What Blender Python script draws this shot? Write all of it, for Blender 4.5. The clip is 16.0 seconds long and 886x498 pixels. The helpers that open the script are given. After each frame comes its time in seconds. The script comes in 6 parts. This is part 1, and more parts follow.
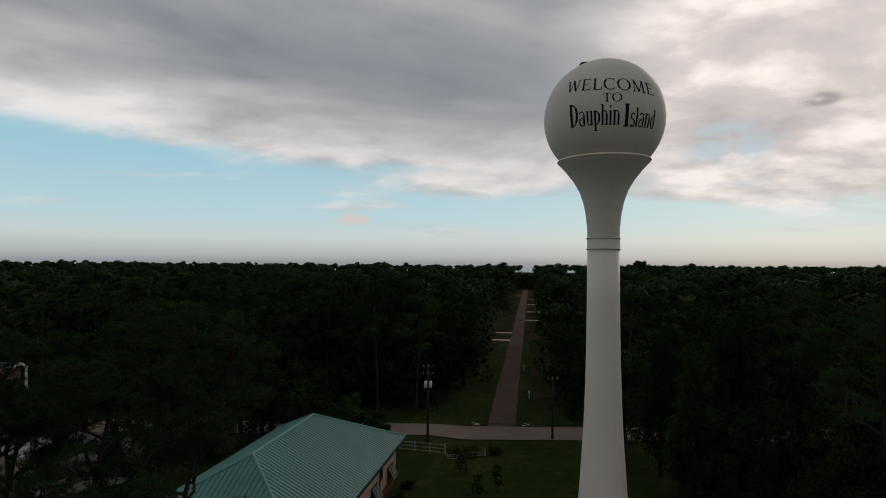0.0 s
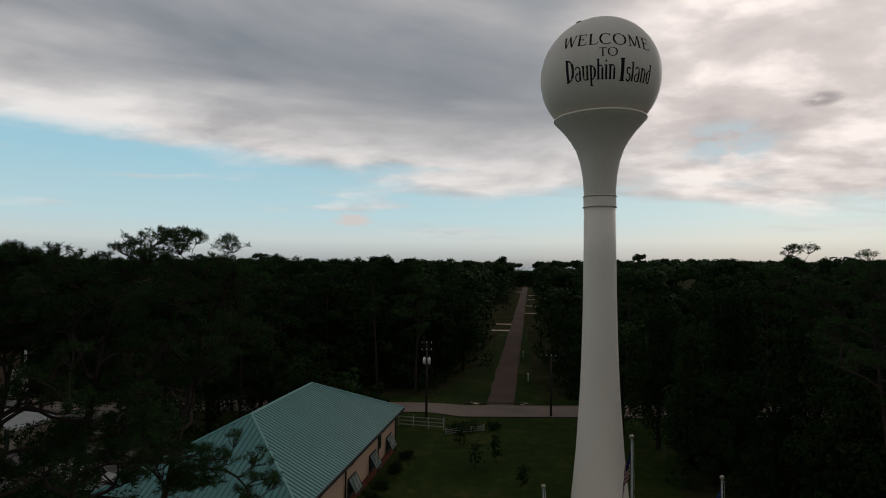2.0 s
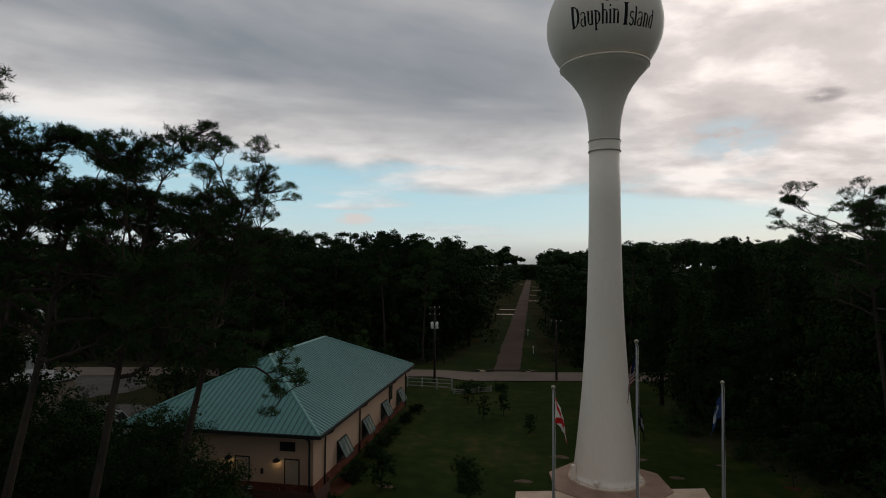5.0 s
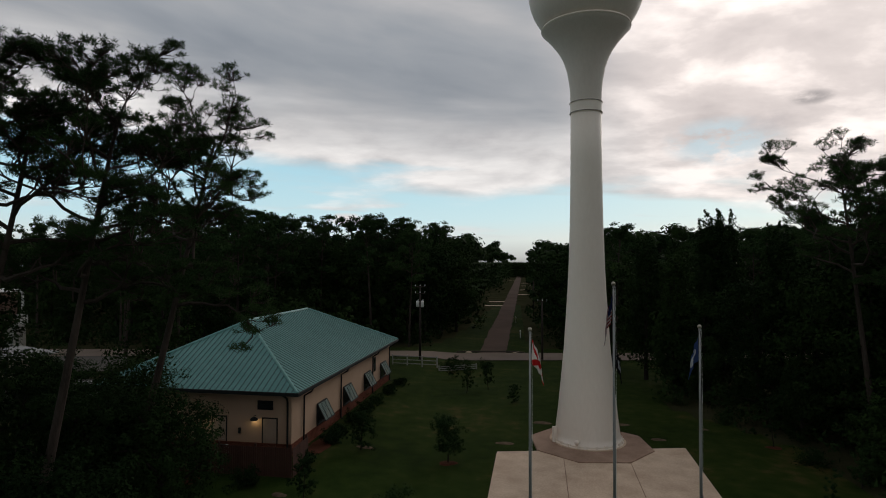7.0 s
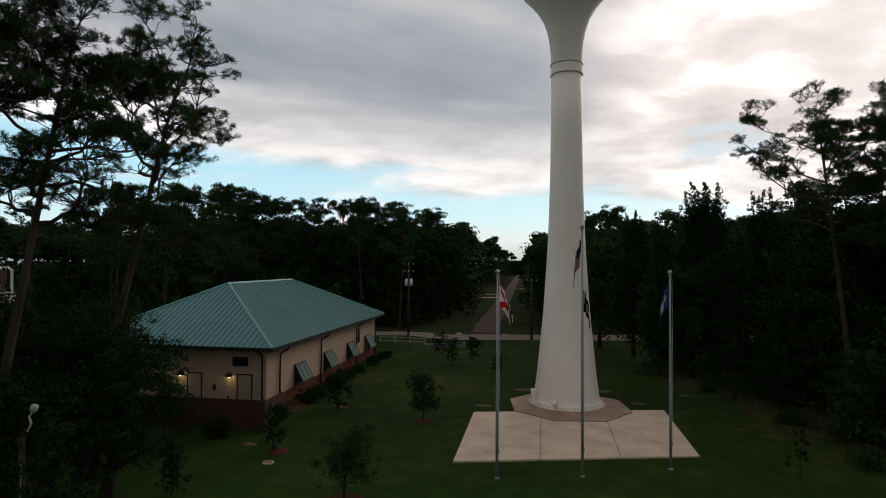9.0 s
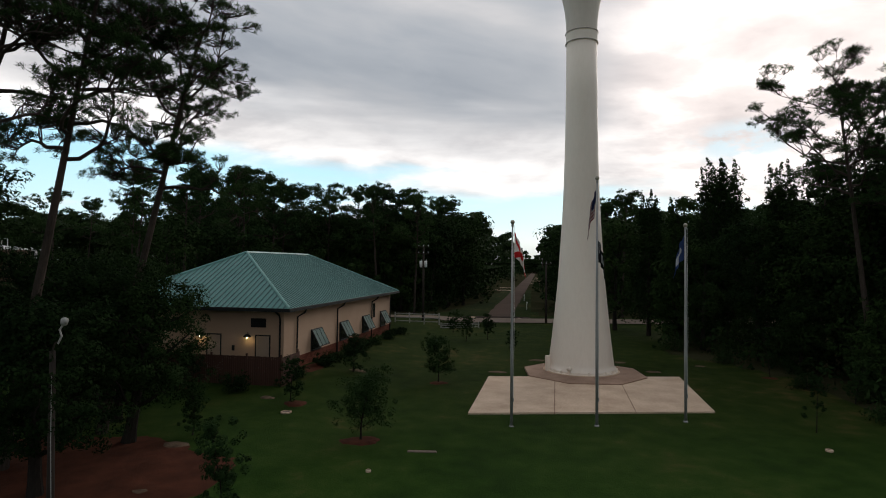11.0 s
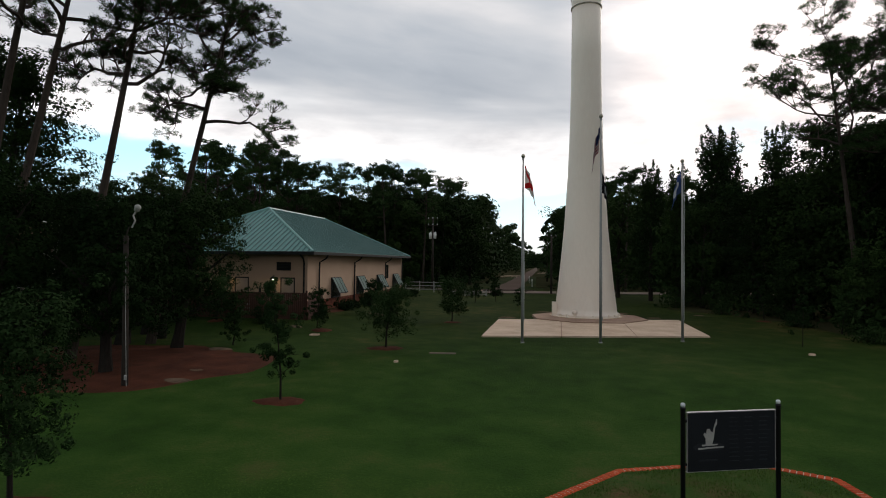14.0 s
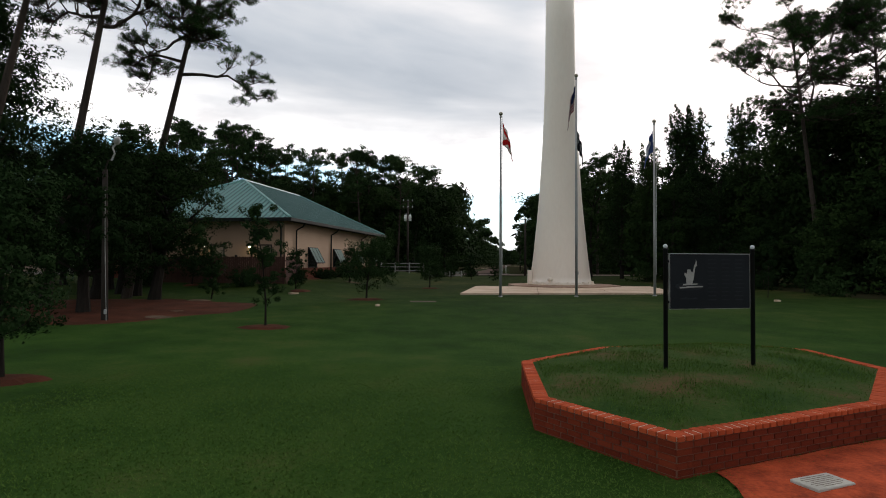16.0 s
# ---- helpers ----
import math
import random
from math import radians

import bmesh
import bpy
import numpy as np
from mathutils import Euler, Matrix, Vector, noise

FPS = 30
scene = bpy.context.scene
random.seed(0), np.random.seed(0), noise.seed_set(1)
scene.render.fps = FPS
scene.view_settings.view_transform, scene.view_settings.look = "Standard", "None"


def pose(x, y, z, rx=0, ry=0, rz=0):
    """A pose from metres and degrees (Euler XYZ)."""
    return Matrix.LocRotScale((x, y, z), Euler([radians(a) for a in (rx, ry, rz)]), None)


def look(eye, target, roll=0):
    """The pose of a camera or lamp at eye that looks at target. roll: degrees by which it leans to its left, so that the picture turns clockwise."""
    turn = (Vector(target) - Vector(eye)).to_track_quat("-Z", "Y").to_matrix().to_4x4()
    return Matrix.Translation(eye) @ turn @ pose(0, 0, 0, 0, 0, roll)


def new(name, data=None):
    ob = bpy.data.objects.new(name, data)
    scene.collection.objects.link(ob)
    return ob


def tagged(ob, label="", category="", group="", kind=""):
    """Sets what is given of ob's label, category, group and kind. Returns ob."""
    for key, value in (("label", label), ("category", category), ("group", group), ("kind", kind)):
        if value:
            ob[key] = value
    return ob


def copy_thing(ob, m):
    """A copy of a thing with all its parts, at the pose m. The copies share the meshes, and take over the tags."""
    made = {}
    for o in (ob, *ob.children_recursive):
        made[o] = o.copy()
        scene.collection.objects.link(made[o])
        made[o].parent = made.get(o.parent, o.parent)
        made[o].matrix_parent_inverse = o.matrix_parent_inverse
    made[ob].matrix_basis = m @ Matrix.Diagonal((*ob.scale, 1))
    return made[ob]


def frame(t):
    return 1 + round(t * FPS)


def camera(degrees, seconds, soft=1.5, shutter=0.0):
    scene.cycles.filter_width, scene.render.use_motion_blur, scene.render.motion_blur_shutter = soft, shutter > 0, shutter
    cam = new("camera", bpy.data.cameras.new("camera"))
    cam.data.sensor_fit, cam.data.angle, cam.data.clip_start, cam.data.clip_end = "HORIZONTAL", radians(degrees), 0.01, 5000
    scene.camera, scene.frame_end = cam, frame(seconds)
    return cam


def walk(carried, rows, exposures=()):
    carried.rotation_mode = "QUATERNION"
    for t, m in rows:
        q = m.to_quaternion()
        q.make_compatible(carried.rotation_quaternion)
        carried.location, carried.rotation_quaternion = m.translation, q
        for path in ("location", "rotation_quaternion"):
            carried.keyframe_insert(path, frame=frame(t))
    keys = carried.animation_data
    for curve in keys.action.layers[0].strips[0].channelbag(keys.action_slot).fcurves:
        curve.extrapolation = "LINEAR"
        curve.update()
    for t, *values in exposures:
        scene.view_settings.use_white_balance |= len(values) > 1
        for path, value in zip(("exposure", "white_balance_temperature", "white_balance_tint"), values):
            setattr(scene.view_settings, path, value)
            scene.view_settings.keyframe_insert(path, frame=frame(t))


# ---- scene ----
# seconds, eye x y z (metres), yaw, pitch, roll (degrees)
cam = camera(76.0, 16.0, soft=1.0)
PATH = [
    (0.0, -5.890, -42.577, 23.534, 7.91, 1.45, -0.51),
    (0.5, -5.896, -42.243, 22.811, 7.93, 1.47, -0.45),
    (1.0, -5.869, -42.033, 22.052, 7.97, 1.47, -0.40),
    (1.5, -5.824, -42.042, 21.272, 8.00, 1.48, -0.39),
    (2.0, -5.636, -42.613, 20.459, 7.92, 1.50, -0.40),
    (2.5, -5.674, -43.124, 19.773, 7.89, 1.45, -0.37),
    (3.0, -5.767, -43.562, 19.095, 7.86, 1.37, -0.32),
    (3.5, -5.890, -44.007, 18.437, 7.93, 1.31, -0.26),
    (4.0, -6.066, -44.295, 17.739, 8.26, 1.29, -0.18),
    (6.5, -5.572, -43.811, 14.037, 7.70, 1.41, -0.06),
    (7.0, -5.290, -43.721, 13.331, 7.31, 1.40, -0.10),
    (7.5, -4.859, -43.527, 12.663, 6.85, 1.41, -0.15),
    (8.0, -4.355, -43.409, 11.971, 6.73, 1.44, -0.21),
    (8.5, -3.997, -43.317, 11.234, 6.97, 1.46, -0.26),
    (9.0, -3.632, -43.276, 10.423, 7.48, 1.49, -0.34),
    (11.5, -3.668, -43.784, 7.344, 8.98, 1.53, -0.51),
    (12.0, -3.823, -44.320, 6.719, 8.98, 1.51, -0.48),
    (12.5, -3.810, -44.760, 6.133, 9.14, 1.53, -0.46),
    (13.0, -3.858, -45.298, 5.488, 9.13, 1.49, -0.45),
    (13.5, -3.810, -45.805, 4.918, 9.27, 1.45, -0.48),
    (14.0, -3.920, -46.082, 4.246, 9.26, 1.40, -0.52),
    (14.5, -4.021, -46.432, 3.653, 9.17, 1.40, -0.50),
    (15.0, -4.110, -46.506, 2.967, 8.86, 1.39, -0.44),
    (15.5, -4.165, -46.490, 2.349, 7.92, 1.39, -0.36),
    (16.0, -4.227, -46.424, 1.865, 6.48, 1.37, -0.24),
]
EXPOSURES = [(0.0, -0.05), (4.0, 0.0), (7.0, 0.18), (9.0, 0.41), (12.0, 0.70), (14.5, 0.93), (16.0, 1.10)]
walk(cam, [(t, pose(x, y, z, 90 + pitch, roll, yaw)) for t, x, y, z, yaw, pitch, roll in PATH], EXPOSURES)

# ---------------------------------------------------------------- world and light
SUN_AZ, SUN_EL = 27.0, 20.0          # degrees clockwise from +y, degrees up
world = bpy.data.worlds.new("world")
scene.world = world
world.use_nodes = True


class Nodes:
    """Small helper to wire nodes."""

    def __init__(self, tree):
        self.tree = tree
        tree.nodes.clear()

    def add(self, kind, ins=None):
        n = self.tree.nodes.new(kind)
        for k, v in (ins or {}).items():
            self.put(n, k, v)
        return n

    def put(self, n, key, v):
        if isinstance(v, bpy.types.NodeSocket):
            self.tree.links.new(v, n.inputs[key])
        else:
            n.inputs[key].default_value = v

    def math(self, op, a, b=0.0, c=0.0, clamp=False):
        n = self.add("ShaderNodeMath")
        n.operation, n.use_clamp = op, clamp
        for i, v in enumerate((a, b, c)):
            self.put(n, i, v)
        return n.outputs[0]

    def smooth(self, v, a, b, lo=0.0, hi=1.0):
        n = self.add("ShaderNodeMapRange")
        n.interpolation_type = "SMOOTHSTEP"
        for i, q in enumerate((v, a, b, lo, hi)):
            self.put(n, i, q)
        return n.outputs[0]

    def mix(self, f, a, b, blend="MIX"):
        n = self.add("ShaderNodeMix")
        n.data_type, n.blend_type = "RGBA", blend
        self.put(n, 0, f)
        self.put(n, 6, a)
        self.put(n, 7, b)
        return n.outputs[2]

    def ramp(self, f, stops):
        n = self.add("ShaderNodeValToRGB")
        el = n.color_ramp.elements
        while len(el) < len(stops):
            el.new(0.5)
        for e, (p, c) in zip(el, stops):
            e.position, e.color = p, (*c, 1) if len(c) == 3 else c
        self.put(n, 0, f)
        return n.outputs[0]

    def noise(self, vec, scale, detail=4.0, rough=0.55, dist=0.0):
        n = self.add("ShaderNodeTexNoise", {"Scale": scale, "Detail": detail, "Roughness": rough, "Distortion": dist})
        if vec is not None:
            self.put(n, "Vector", vec)
        return n.outputs[0]


CLOUDLETS = [(-9.0, 4.3, 1.9, 0.6, 1.0, (0.70, 0.66, 0.64, 1)), (-2.5, 3.2, 1.6, 0.2, 0.45, (0.52, 0.56, 0.57, 1)), (27.0, 11.0, 4.2, 1.9, 0.8, (0.46, 0.61, 0.68, 1)), (33.9, 13.9, 1.5, 0.55, 1.0, (0.33, 0.30, 0.30, 1)), (30.6, 12.3, 1.8, 0.9, 0.9, (0.50, 0.45, 0.45, 1))]


def build_sky():
    g = Nodes(world.node_tree)
    d = g.add("ShaderNodeTexCoord").outputs["Generated"]
    # turned so that y points where the clouds' line of travel runs
    turn = g.add("ShaderNodeVectorRotate", {"Vector": d, "Angle": radians(-8.0)})
    turn.rotation_type = "Z_AXIS"
    turned = turn.outputs[0]
    sep = g.add("ShaderNodeSeparateXYZ", {0: turned})
    x, y, z = sep.outputs
    air = g.add("ShaderNodeTexSky")
    air.sky_type, air.sun_disc = "NISHITA", False
    air.sun_elevation, air.sun_rotation = radians(SUN_EL), radians(SUN_AZ)
    air.air_density, air.dust_density, air.ozone_density = 1.3, 1.5, 1.5
    clear = air.outputs[0]
    up = g.math("MAXIMUM", z, 0.0)
    gradient = g.ramp(up, [(0.0, (0.33, 0.365, 0.38)), (0.012, (0.49, 0.535, 0.545)), (0.04, (0.65, 0.735, 0.735)), (0.075, (0.54, 0.74, 0.80)), (0.17, (0.37, 0.63, 0.75)), (0.5, (0.20, 0.36, 0.50))])
    blue = g.mix(0.94, g.mix(1.0, clear, (0.10, 0.10, 0.10, 1), "MULTIPLY"), gradient)
    # the cloud deck, laid out on a plane overhead
    low = g.math("ADD", up, 0.24)
    px, py = g.math("DIVIDE", x, low), g.math("DIVIDE", y, low)
    plane = g.add("ShaderNodeCombineXYZ", {0: px, 1: py, 2: 0.0}).outputs[0]
    stretch = g.add("ShaderNodeMapping", {"Vector": plane, "Rotation": (0, 0, radians(24)), "Scale": (0.42, 1.0, 1.0)}).outputs[0]
    big = g.noise(stretch, 1.5, 3.0, 0.5, 0.1)
    puff = g.noise(plane, 1.9, 4.0, 0.5, 0.1)
    billow = g.noise(g.add("ShaderNodeMapping", {"Vector": plane, "Rotation": (0, 0, radians(24)), "Scale": (0.80, 1.0, 1.0)}).outputs[0], 2.7, 6.0, 0.55, 0.15)
    wisp = g.add("ShaderNodeMapping", {"Vector": turned, "Scale": (2.2, 2.2, 20.0)}).outputs[0]
    streak = g.noise(wisp, 1.4, 5.0, 0.5, 0.15)
    # lower rim of the deck: higher on the one side than on the other
    rim = g.math("MULTIPLY_ADD", g.math("ADD", x, 0.0), -0.075, 0.138)
    rim = g.math("MAXIMUM", rim, 0.105)
    over = g.math("SUBTRACT", up, rim)
    over = g.math("ADD", over, g.math("MULTIPLY_ADD", big, 0.16, -0.08))
    over = g.math("ADD", over, g.math("MULTIPLY_ADD", streak, 0.10, -0.05))
    over = g.math("ADD", over, g.math("MULTIPLY_ADD", billow, 0.07, -0.035))
    deck = g.smooth(over, -0.02, 0.035)
    depth = g.smooth(over, 0.02, 0.17)
    # brightness round the hidden sun
    s = Vector((math.sin(radians(SUN_AZ)) * math.cos(radians(SUN_EL)), math.cos(radians(SUN_AZ)) * math.cos(radians(SUN_EL)), math.sin(radians(SUN_EL))))
    towards = g.add("ShaderNodeVectorMath", {0: d, 1: tuple(s)})
    towards.operation = "DOT_PRODUCT"
    dot = towards.outputs["Value"]
    halo = g.math("ADD", dot, g.math("MULTIPLY_ADD", puff, 0.04, -0.02))
    glow = g.smooth(halo, 0.910, 0.995)
    # soft bands of the deck, sinking towards the bright side
    slant = g.math("MULTIPLY_ADD", x, 0.15, z)
    bands = g.add("ShaderNodeCombineXYZ", {0: g.math("MULTIPLY", x, 1.7), 1: g.math("MULTIPLY", y, 1.7), 2: g.math("MULTIPLY", slant, 6.0)}).outputs[0]
    broad = g.noise(bands, 1.15, 4.0, 0.5, 0.25)
    ruffle = g.noise(bands, 3.1, 6.0, 0.56, 0.5)
    mottled = g.math("MULTIPLY_ADD", broad, 0.79, g.math("MULTIPLY", ruffle, 0.21))
    grey = g.ramp(mottled, [(0.34, (0.195, 0.218, 0.250)), (0.48, (0.264, 0.282, 0.309)), (0.60, (0.335, 0.341, 0.357)), (0.70, (0.425, 0.415, 0.420))])
    edge = g.ramp(billow, [(0.36, (0.48, 0.465, 0.47)), (0.62, (0.86, 0.83, 0.81))])
    cloud = g.mix(depth, edge, grey)
    bright = g.ramp(billow, [(0.30, (0.50, 0.445, 0.435)), (0.48, (0.69, 0.615, 0.59)), (0.63, (1.12, 1.00, 0.94))])
    cloud = g.mix(glow, cloud, bright)
    wisps = g.math("MULTIPLY", g.smooth(streak, 0.55, 0.72), g.smooth(up, 0.02, 0.08))
    blue = g.mix(g.math("MULTIPLY", wisps, 0.75), blue, edge)
    sky = g.mix(deck, blue, cloud)
    # a few small separate clouds: bearing and height (degrees), half sizes, colour
    bearing = g.math("MULTIPLY", g.math("ARCTAN2", x, y), 57.29578)
    height = g.math("MULTIPLY", g.math("ARCSINE", z), 57.29578)
    tuft = g.noise(g.add("ShaderNodeMapping", {"Vector": turned, "Scale": (1.0, 1.0, 2.2)}).outputs[0], 22.0, 5.0, 0.6)
    for az, el, w, h, amount, colour in CLOUDLETS:
        u = g.math("DIVIDE", g.math("SUBTRACT", bearing, az), w)
        v = g.math("DIVIDE", g.math("SUBTRACT", height, el), h)
        r2 = g.math("ADD", g.math("MULTIPLY", u, u), g.math("MULTIPLY", v, v))
        body = g.math("MULTIPLY", g.smooth(r2, 1.8, 0.0), g.smooth(tuft, 0.36, 0.60))
        sky = g.mix(g.math("MULTIPLY", body, amount), sky, colour)
    warm = g.mix(g.math("MULTIPLY", g.smooth(dot, 0.80, 0.98), 0.10), sky, (0.80, 0.74, 0.70, 1))
    # an overcast sky is brighter overhead, and dimmer away from the hidden sun
    rise = g.math("MULTIPLY_ADD", up, 0.50, 0.88)
    power = g.math("MULTIPLY", rise, g.smooth(y, -0.7, 0.3, 0.72, 1.0))
    bg = g.add("ShaderNodeBackground", {"Color": warm, "Strength": power})
    g.add("ShaderNodeOutputWorld", {"Surface": bg.outputs[0]})


build_sky()
sun_data = bpy.data.lights.new("sun", "SUN")
sun_data.energy, sun_data.angle, sun_data.color = 0.6, radians(25), (1.0, 0.93, 0.86)
sun_ob = new("sun", sun_data)
sun_ob.matrix_world = look((0, 0, 60), Vector((0, 0, 60)) - Vector((math.sin(radians(SUN_AZ)) * math.cos(radians(SUN_EL)), math.cos(radians(SUN_AZ)) * math.cos(radians(SUN_EL)), math.sin(radians(SUN_EL)))))

# ---------------------------------------------------------------- materials
def surface(name, low, high, rough=0.7, scale=1.0, fine=30.0, metal=0.0, bump=0.2, bump_scale=None, spec=0.25, random_mix=0.0, world_space=False, dist=0.02, stretch=(1, 1, 1)):
    """A procedural surface: colour between low and high by noise at two scales, with fine relief."""
    m = bpy.data.materials.new(name)
    m.use_nodes = True
    g = Nodes(m.node_tree)
    if world_space:
        co = g.add("ShaderNodeNewGeometry").outputs["Position"]
    else:
        co = g.add("ShaderNodeTexCoord").outputs["Object"]
    if stretch != (1, 1, 1):
        co = g.add("ShaderNodeMapping", {"Vector": co, "Scale": stretch}).outputs[0]
    a, b = g.noise(co, scale, 5.0), g.noise(co, fine, 4.0, 0.6)
    f = g.math("MULTIPLY_ADD", b, 0.4, g.math("MULTIPLY", a, 0.6))
    if random_mix:
        r = g.add("ShaderNodeObjectInfo").outputs["Random"]
        isl = g.add("ShaderNodeNewGeometry").outputs["Random Per Island"]
        f = g.math("ADD", f, g.math("MULTIPLY_ADD", g.math("ADD", r, isl), random_mix, -random_mix))
    col = g.ramp(f, [(0.32, low), (0.68, high)])
    bs = g.add("ShaderNodeBsdfPrincipled", {"Base Color": col, "Metallic": metal, "Specular IOR Level": spec})
    g.put(bs, "Roughness", g.math("MULTIPLY_ADD", b, 0.25, rough - 0.12, clamp=True))
    if bump:
        bn = g.add("ShaderNodeBump", {"Strength": bump, "Distance": dist, "Height": g.noise(co, bump_scale or fine, 5.0, 0.6)})
        g.put(bs, "Normal", bn.outputs[0])
    g.add("ShaderNodeOutputMaterial", {"Surface": bs.outputs[0]})
    return m


def glowing(name, colour, strength):
    m = bpy.data.materials.new(name)
    m.use_nodes = True
    g = Nodes(m.node_tree)
    e = g.add("ShaderNodeEmission", {"Color": (*colour, 1), "Strength": strength})
    g.add("ShaderNodeOutputMaterial", {"Surface": e.outputs[0]})
    return m


def foliage(name, low, high, gloss=0.08, speckle=0.16, patch=0.22):
    """Leaves: darker and lighter leaf by leaf and in larger patches, a little light through them."""
    m = bpy.data.materials.new(name)
    m.use_nodes = True
    g = Nodes(m.node_tree)
    co = g.add("ShaderNodeTexCoord").outputs["Object"]
    isl = g.add("ShaderNodeNewGeometry").outputs["Random Per Island"]
    r = g.add("ShaderNodeObjectInfo").outputs["Random"]
    f = g.math("MULTIPLY_ADD", g.noise(co, patch, 3.0), 0.9, g.math("MULTIPLY_ADD", isl, speckle, g.math("MULTIPLY_ADD", r, 0.36, -0.2)))
    col = g.ramp(f, [(0.2, low), (0.8, high)])
    bs = g.add("ShaderNodeBsdfPrincipled", {"Base Color": col, "Roughness": 0.85, "Specular IOR Level": gloss * 0.25})
    g.add("ShaderNodeOutputMaterial", {"Surface": bs.outputs[0]})
    return m


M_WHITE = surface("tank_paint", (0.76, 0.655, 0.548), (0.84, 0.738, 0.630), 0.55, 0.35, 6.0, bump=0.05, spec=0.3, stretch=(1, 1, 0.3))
# same paint in darker tones: shade of skirt and tank put into the colour
M_SKIRT_SHADE = surface("tank_paint_skirt_shade", (0.60, 0.52, 0.44), (0.70, 0.62, 0.535), 0.6, 0.35, 6.0, bump=0.05, spec=0.3, stretch=(1, 1, 0.3))
M_SHELL_SHADE = surface("tank_paint_shell_shade", (0.64, 0.555, 0.470), (0.73, 0.645, 0.555), 0.55, 0.35, 6.0, bump=0.05, spec=0.3, stretch=(1, 1, 0.3))
M_BLACK = surface("black_paint", (0.008, 0.008, 0.009), (0.014, 0.014, 0.015), 0.6, 2.0, 20.0, bump=0.05, spec=0.1)
M_RUST = surface("rusty_line", (0.20, 0.17, 0.14), (0.36, 0.32, 0.28), 0.7, 2.0, 14.0)
M_ROOF = surface("green_roof_metal", (0.060, 0.175, 0.155), (0.095, 0.235, 0.208), 0.5, 0.25, 5.0, metal=0.0, bump=0.06, spec=0.35)
M_ROOFTRIM = surface("green_trim_metal", (0.10, 0.24, 0.215), (0.14, 0.30, 0.265), 0.45, 0.6, 8.0, bump=0.04, spec=0.4)
M_DARKTRIM = surface("dark_bronze_trim", (0.010, 0.011, 0.011), (0.020, 0.021, 0.020), 0.65, 1.0, 12.0, bump=0.05, spec=0.12)
M_STUCCO = surface("tan_siding", (0.35, 0.225, 0.15), (0.42, 0.285, 0.195), 0.85, 0.5, 25.0, bump=0.15)
M_SIDING = surface("tan_siding_board", (0.36, 0.235, 0.157), (0.42, 0.285, 0.195), 0.8, 0.5, 25.0, bump=0.1, random_mix=0.05)
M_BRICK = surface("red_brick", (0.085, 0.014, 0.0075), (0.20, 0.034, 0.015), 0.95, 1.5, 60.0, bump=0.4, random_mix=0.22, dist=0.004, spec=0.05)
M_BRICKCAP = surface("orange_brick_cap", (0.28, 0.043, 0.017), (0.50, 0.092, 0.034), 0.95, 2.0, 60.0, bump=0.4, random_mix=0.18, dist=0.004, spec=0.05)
M_OLDBRICK = surface("brown_red_brick", (0.10, 0.032, 0.020), (0.19, 0.068, 0.042), 0.95, 1.5, 60.0, bump=0.4, random_mix=0.2, dist=0.004, spec=0.05)
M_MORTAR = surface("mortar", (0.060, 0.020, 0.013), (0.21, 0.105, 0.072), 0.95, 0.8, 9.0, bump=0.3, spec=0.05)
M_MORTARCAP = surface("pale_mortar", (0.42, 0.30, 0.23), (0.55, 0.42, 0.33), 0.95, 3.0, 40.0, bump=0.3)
M_CONCRETE = surface("pale_concrete", (0.40, 0.275, 0.185), (0.66, 0.495, 0.36), 0.9, 0.55, 9.0, bump=0.15, random_mix=0.05, world_space=True)
M_PLINTH = surface("worn_plinth_concrete", (0.20, 0.120, 0.080), (0.40, 0.265, 0.190), 0.9, 0.6, 14.0, bump=0.15, world_space=True)
M_STREET = surface("street_concrete", (0.130, 0.098, 0.077), (0.220, 0.168, 0.133), 0.95, 0.12, 8.0, bump=0.1, spec=0.08, world_space=True)
M_ROAD = surface("brown_road", (0.070, 0.046, 0.036), (0.118, 0.080, 0.061), 0.97, 0.1, 6.0, bump=0.15, spec=0.05, world_space=True)
M_GRAVEL = surface("dull_gravel", (0.075, 0.066, 0.058), (0.15, 0.135, 0.118), 0.97, 0.4, 12.0, bump=0.3, spec=0.03, world_space=True)
M_STEEL = surface("dull_aluminium", (0.23, 0.22, 0.21), (0.36, 0.35, 0.335), 0.5, 1.0, 60.0, metal=0.35, bump=0.03)
M_GILT = surface("dull_brass_ball", (0.22, 0.19, 0.14), (0.40, 0.36, 0.28), 0.35, 3.0, 30.0, metal=0.8, bump=0.02)
M_BARK = surface("pine_bark", (0.023, 0.018, 0.0145), (0.068, 0.051, 0.041), 0.97, 2.0, 14.0, spec=0.08, bump=0.8, dist=0.05, stretch=(1, 1, 0.25))
# bark darkened in its colour for the shade beneath leafy crowns
M_BARK_SHADE = surface("shaded_bark", (0.011, 0.009, 0.0075), (0.030, 0.024, 0.0195), 0.97, 2.0, 14.0, spec=0.08, bump=0.8, dist=0.05, stretch=(1, 1, 0.3))
# roof green darkened for the seams: stands in for shading along them
M_SEAM_SHADE = surface("shaded_green_seam", (0.050, 0.112, 0.102), (0.075, 0.150, 0.138), 0.5, 0.6, 8.0, bump=0.04, spec=0.4)
M_OLDWHITE = surface("weathered_white_paint", (0.22, 0.21, 0.195), (0.36, 0.345, 0.32), 0.75, 2.0, 20.0, bump=0.2, spec=0.2)
M_WOOD = surface("weathered_pole_wood", (0.020, 0.015, 0.012), (0.050, 0.037, 0.030), 0.95, 3.0, 30.0, bump=0.4, stretch=(1, 1, 0.1))
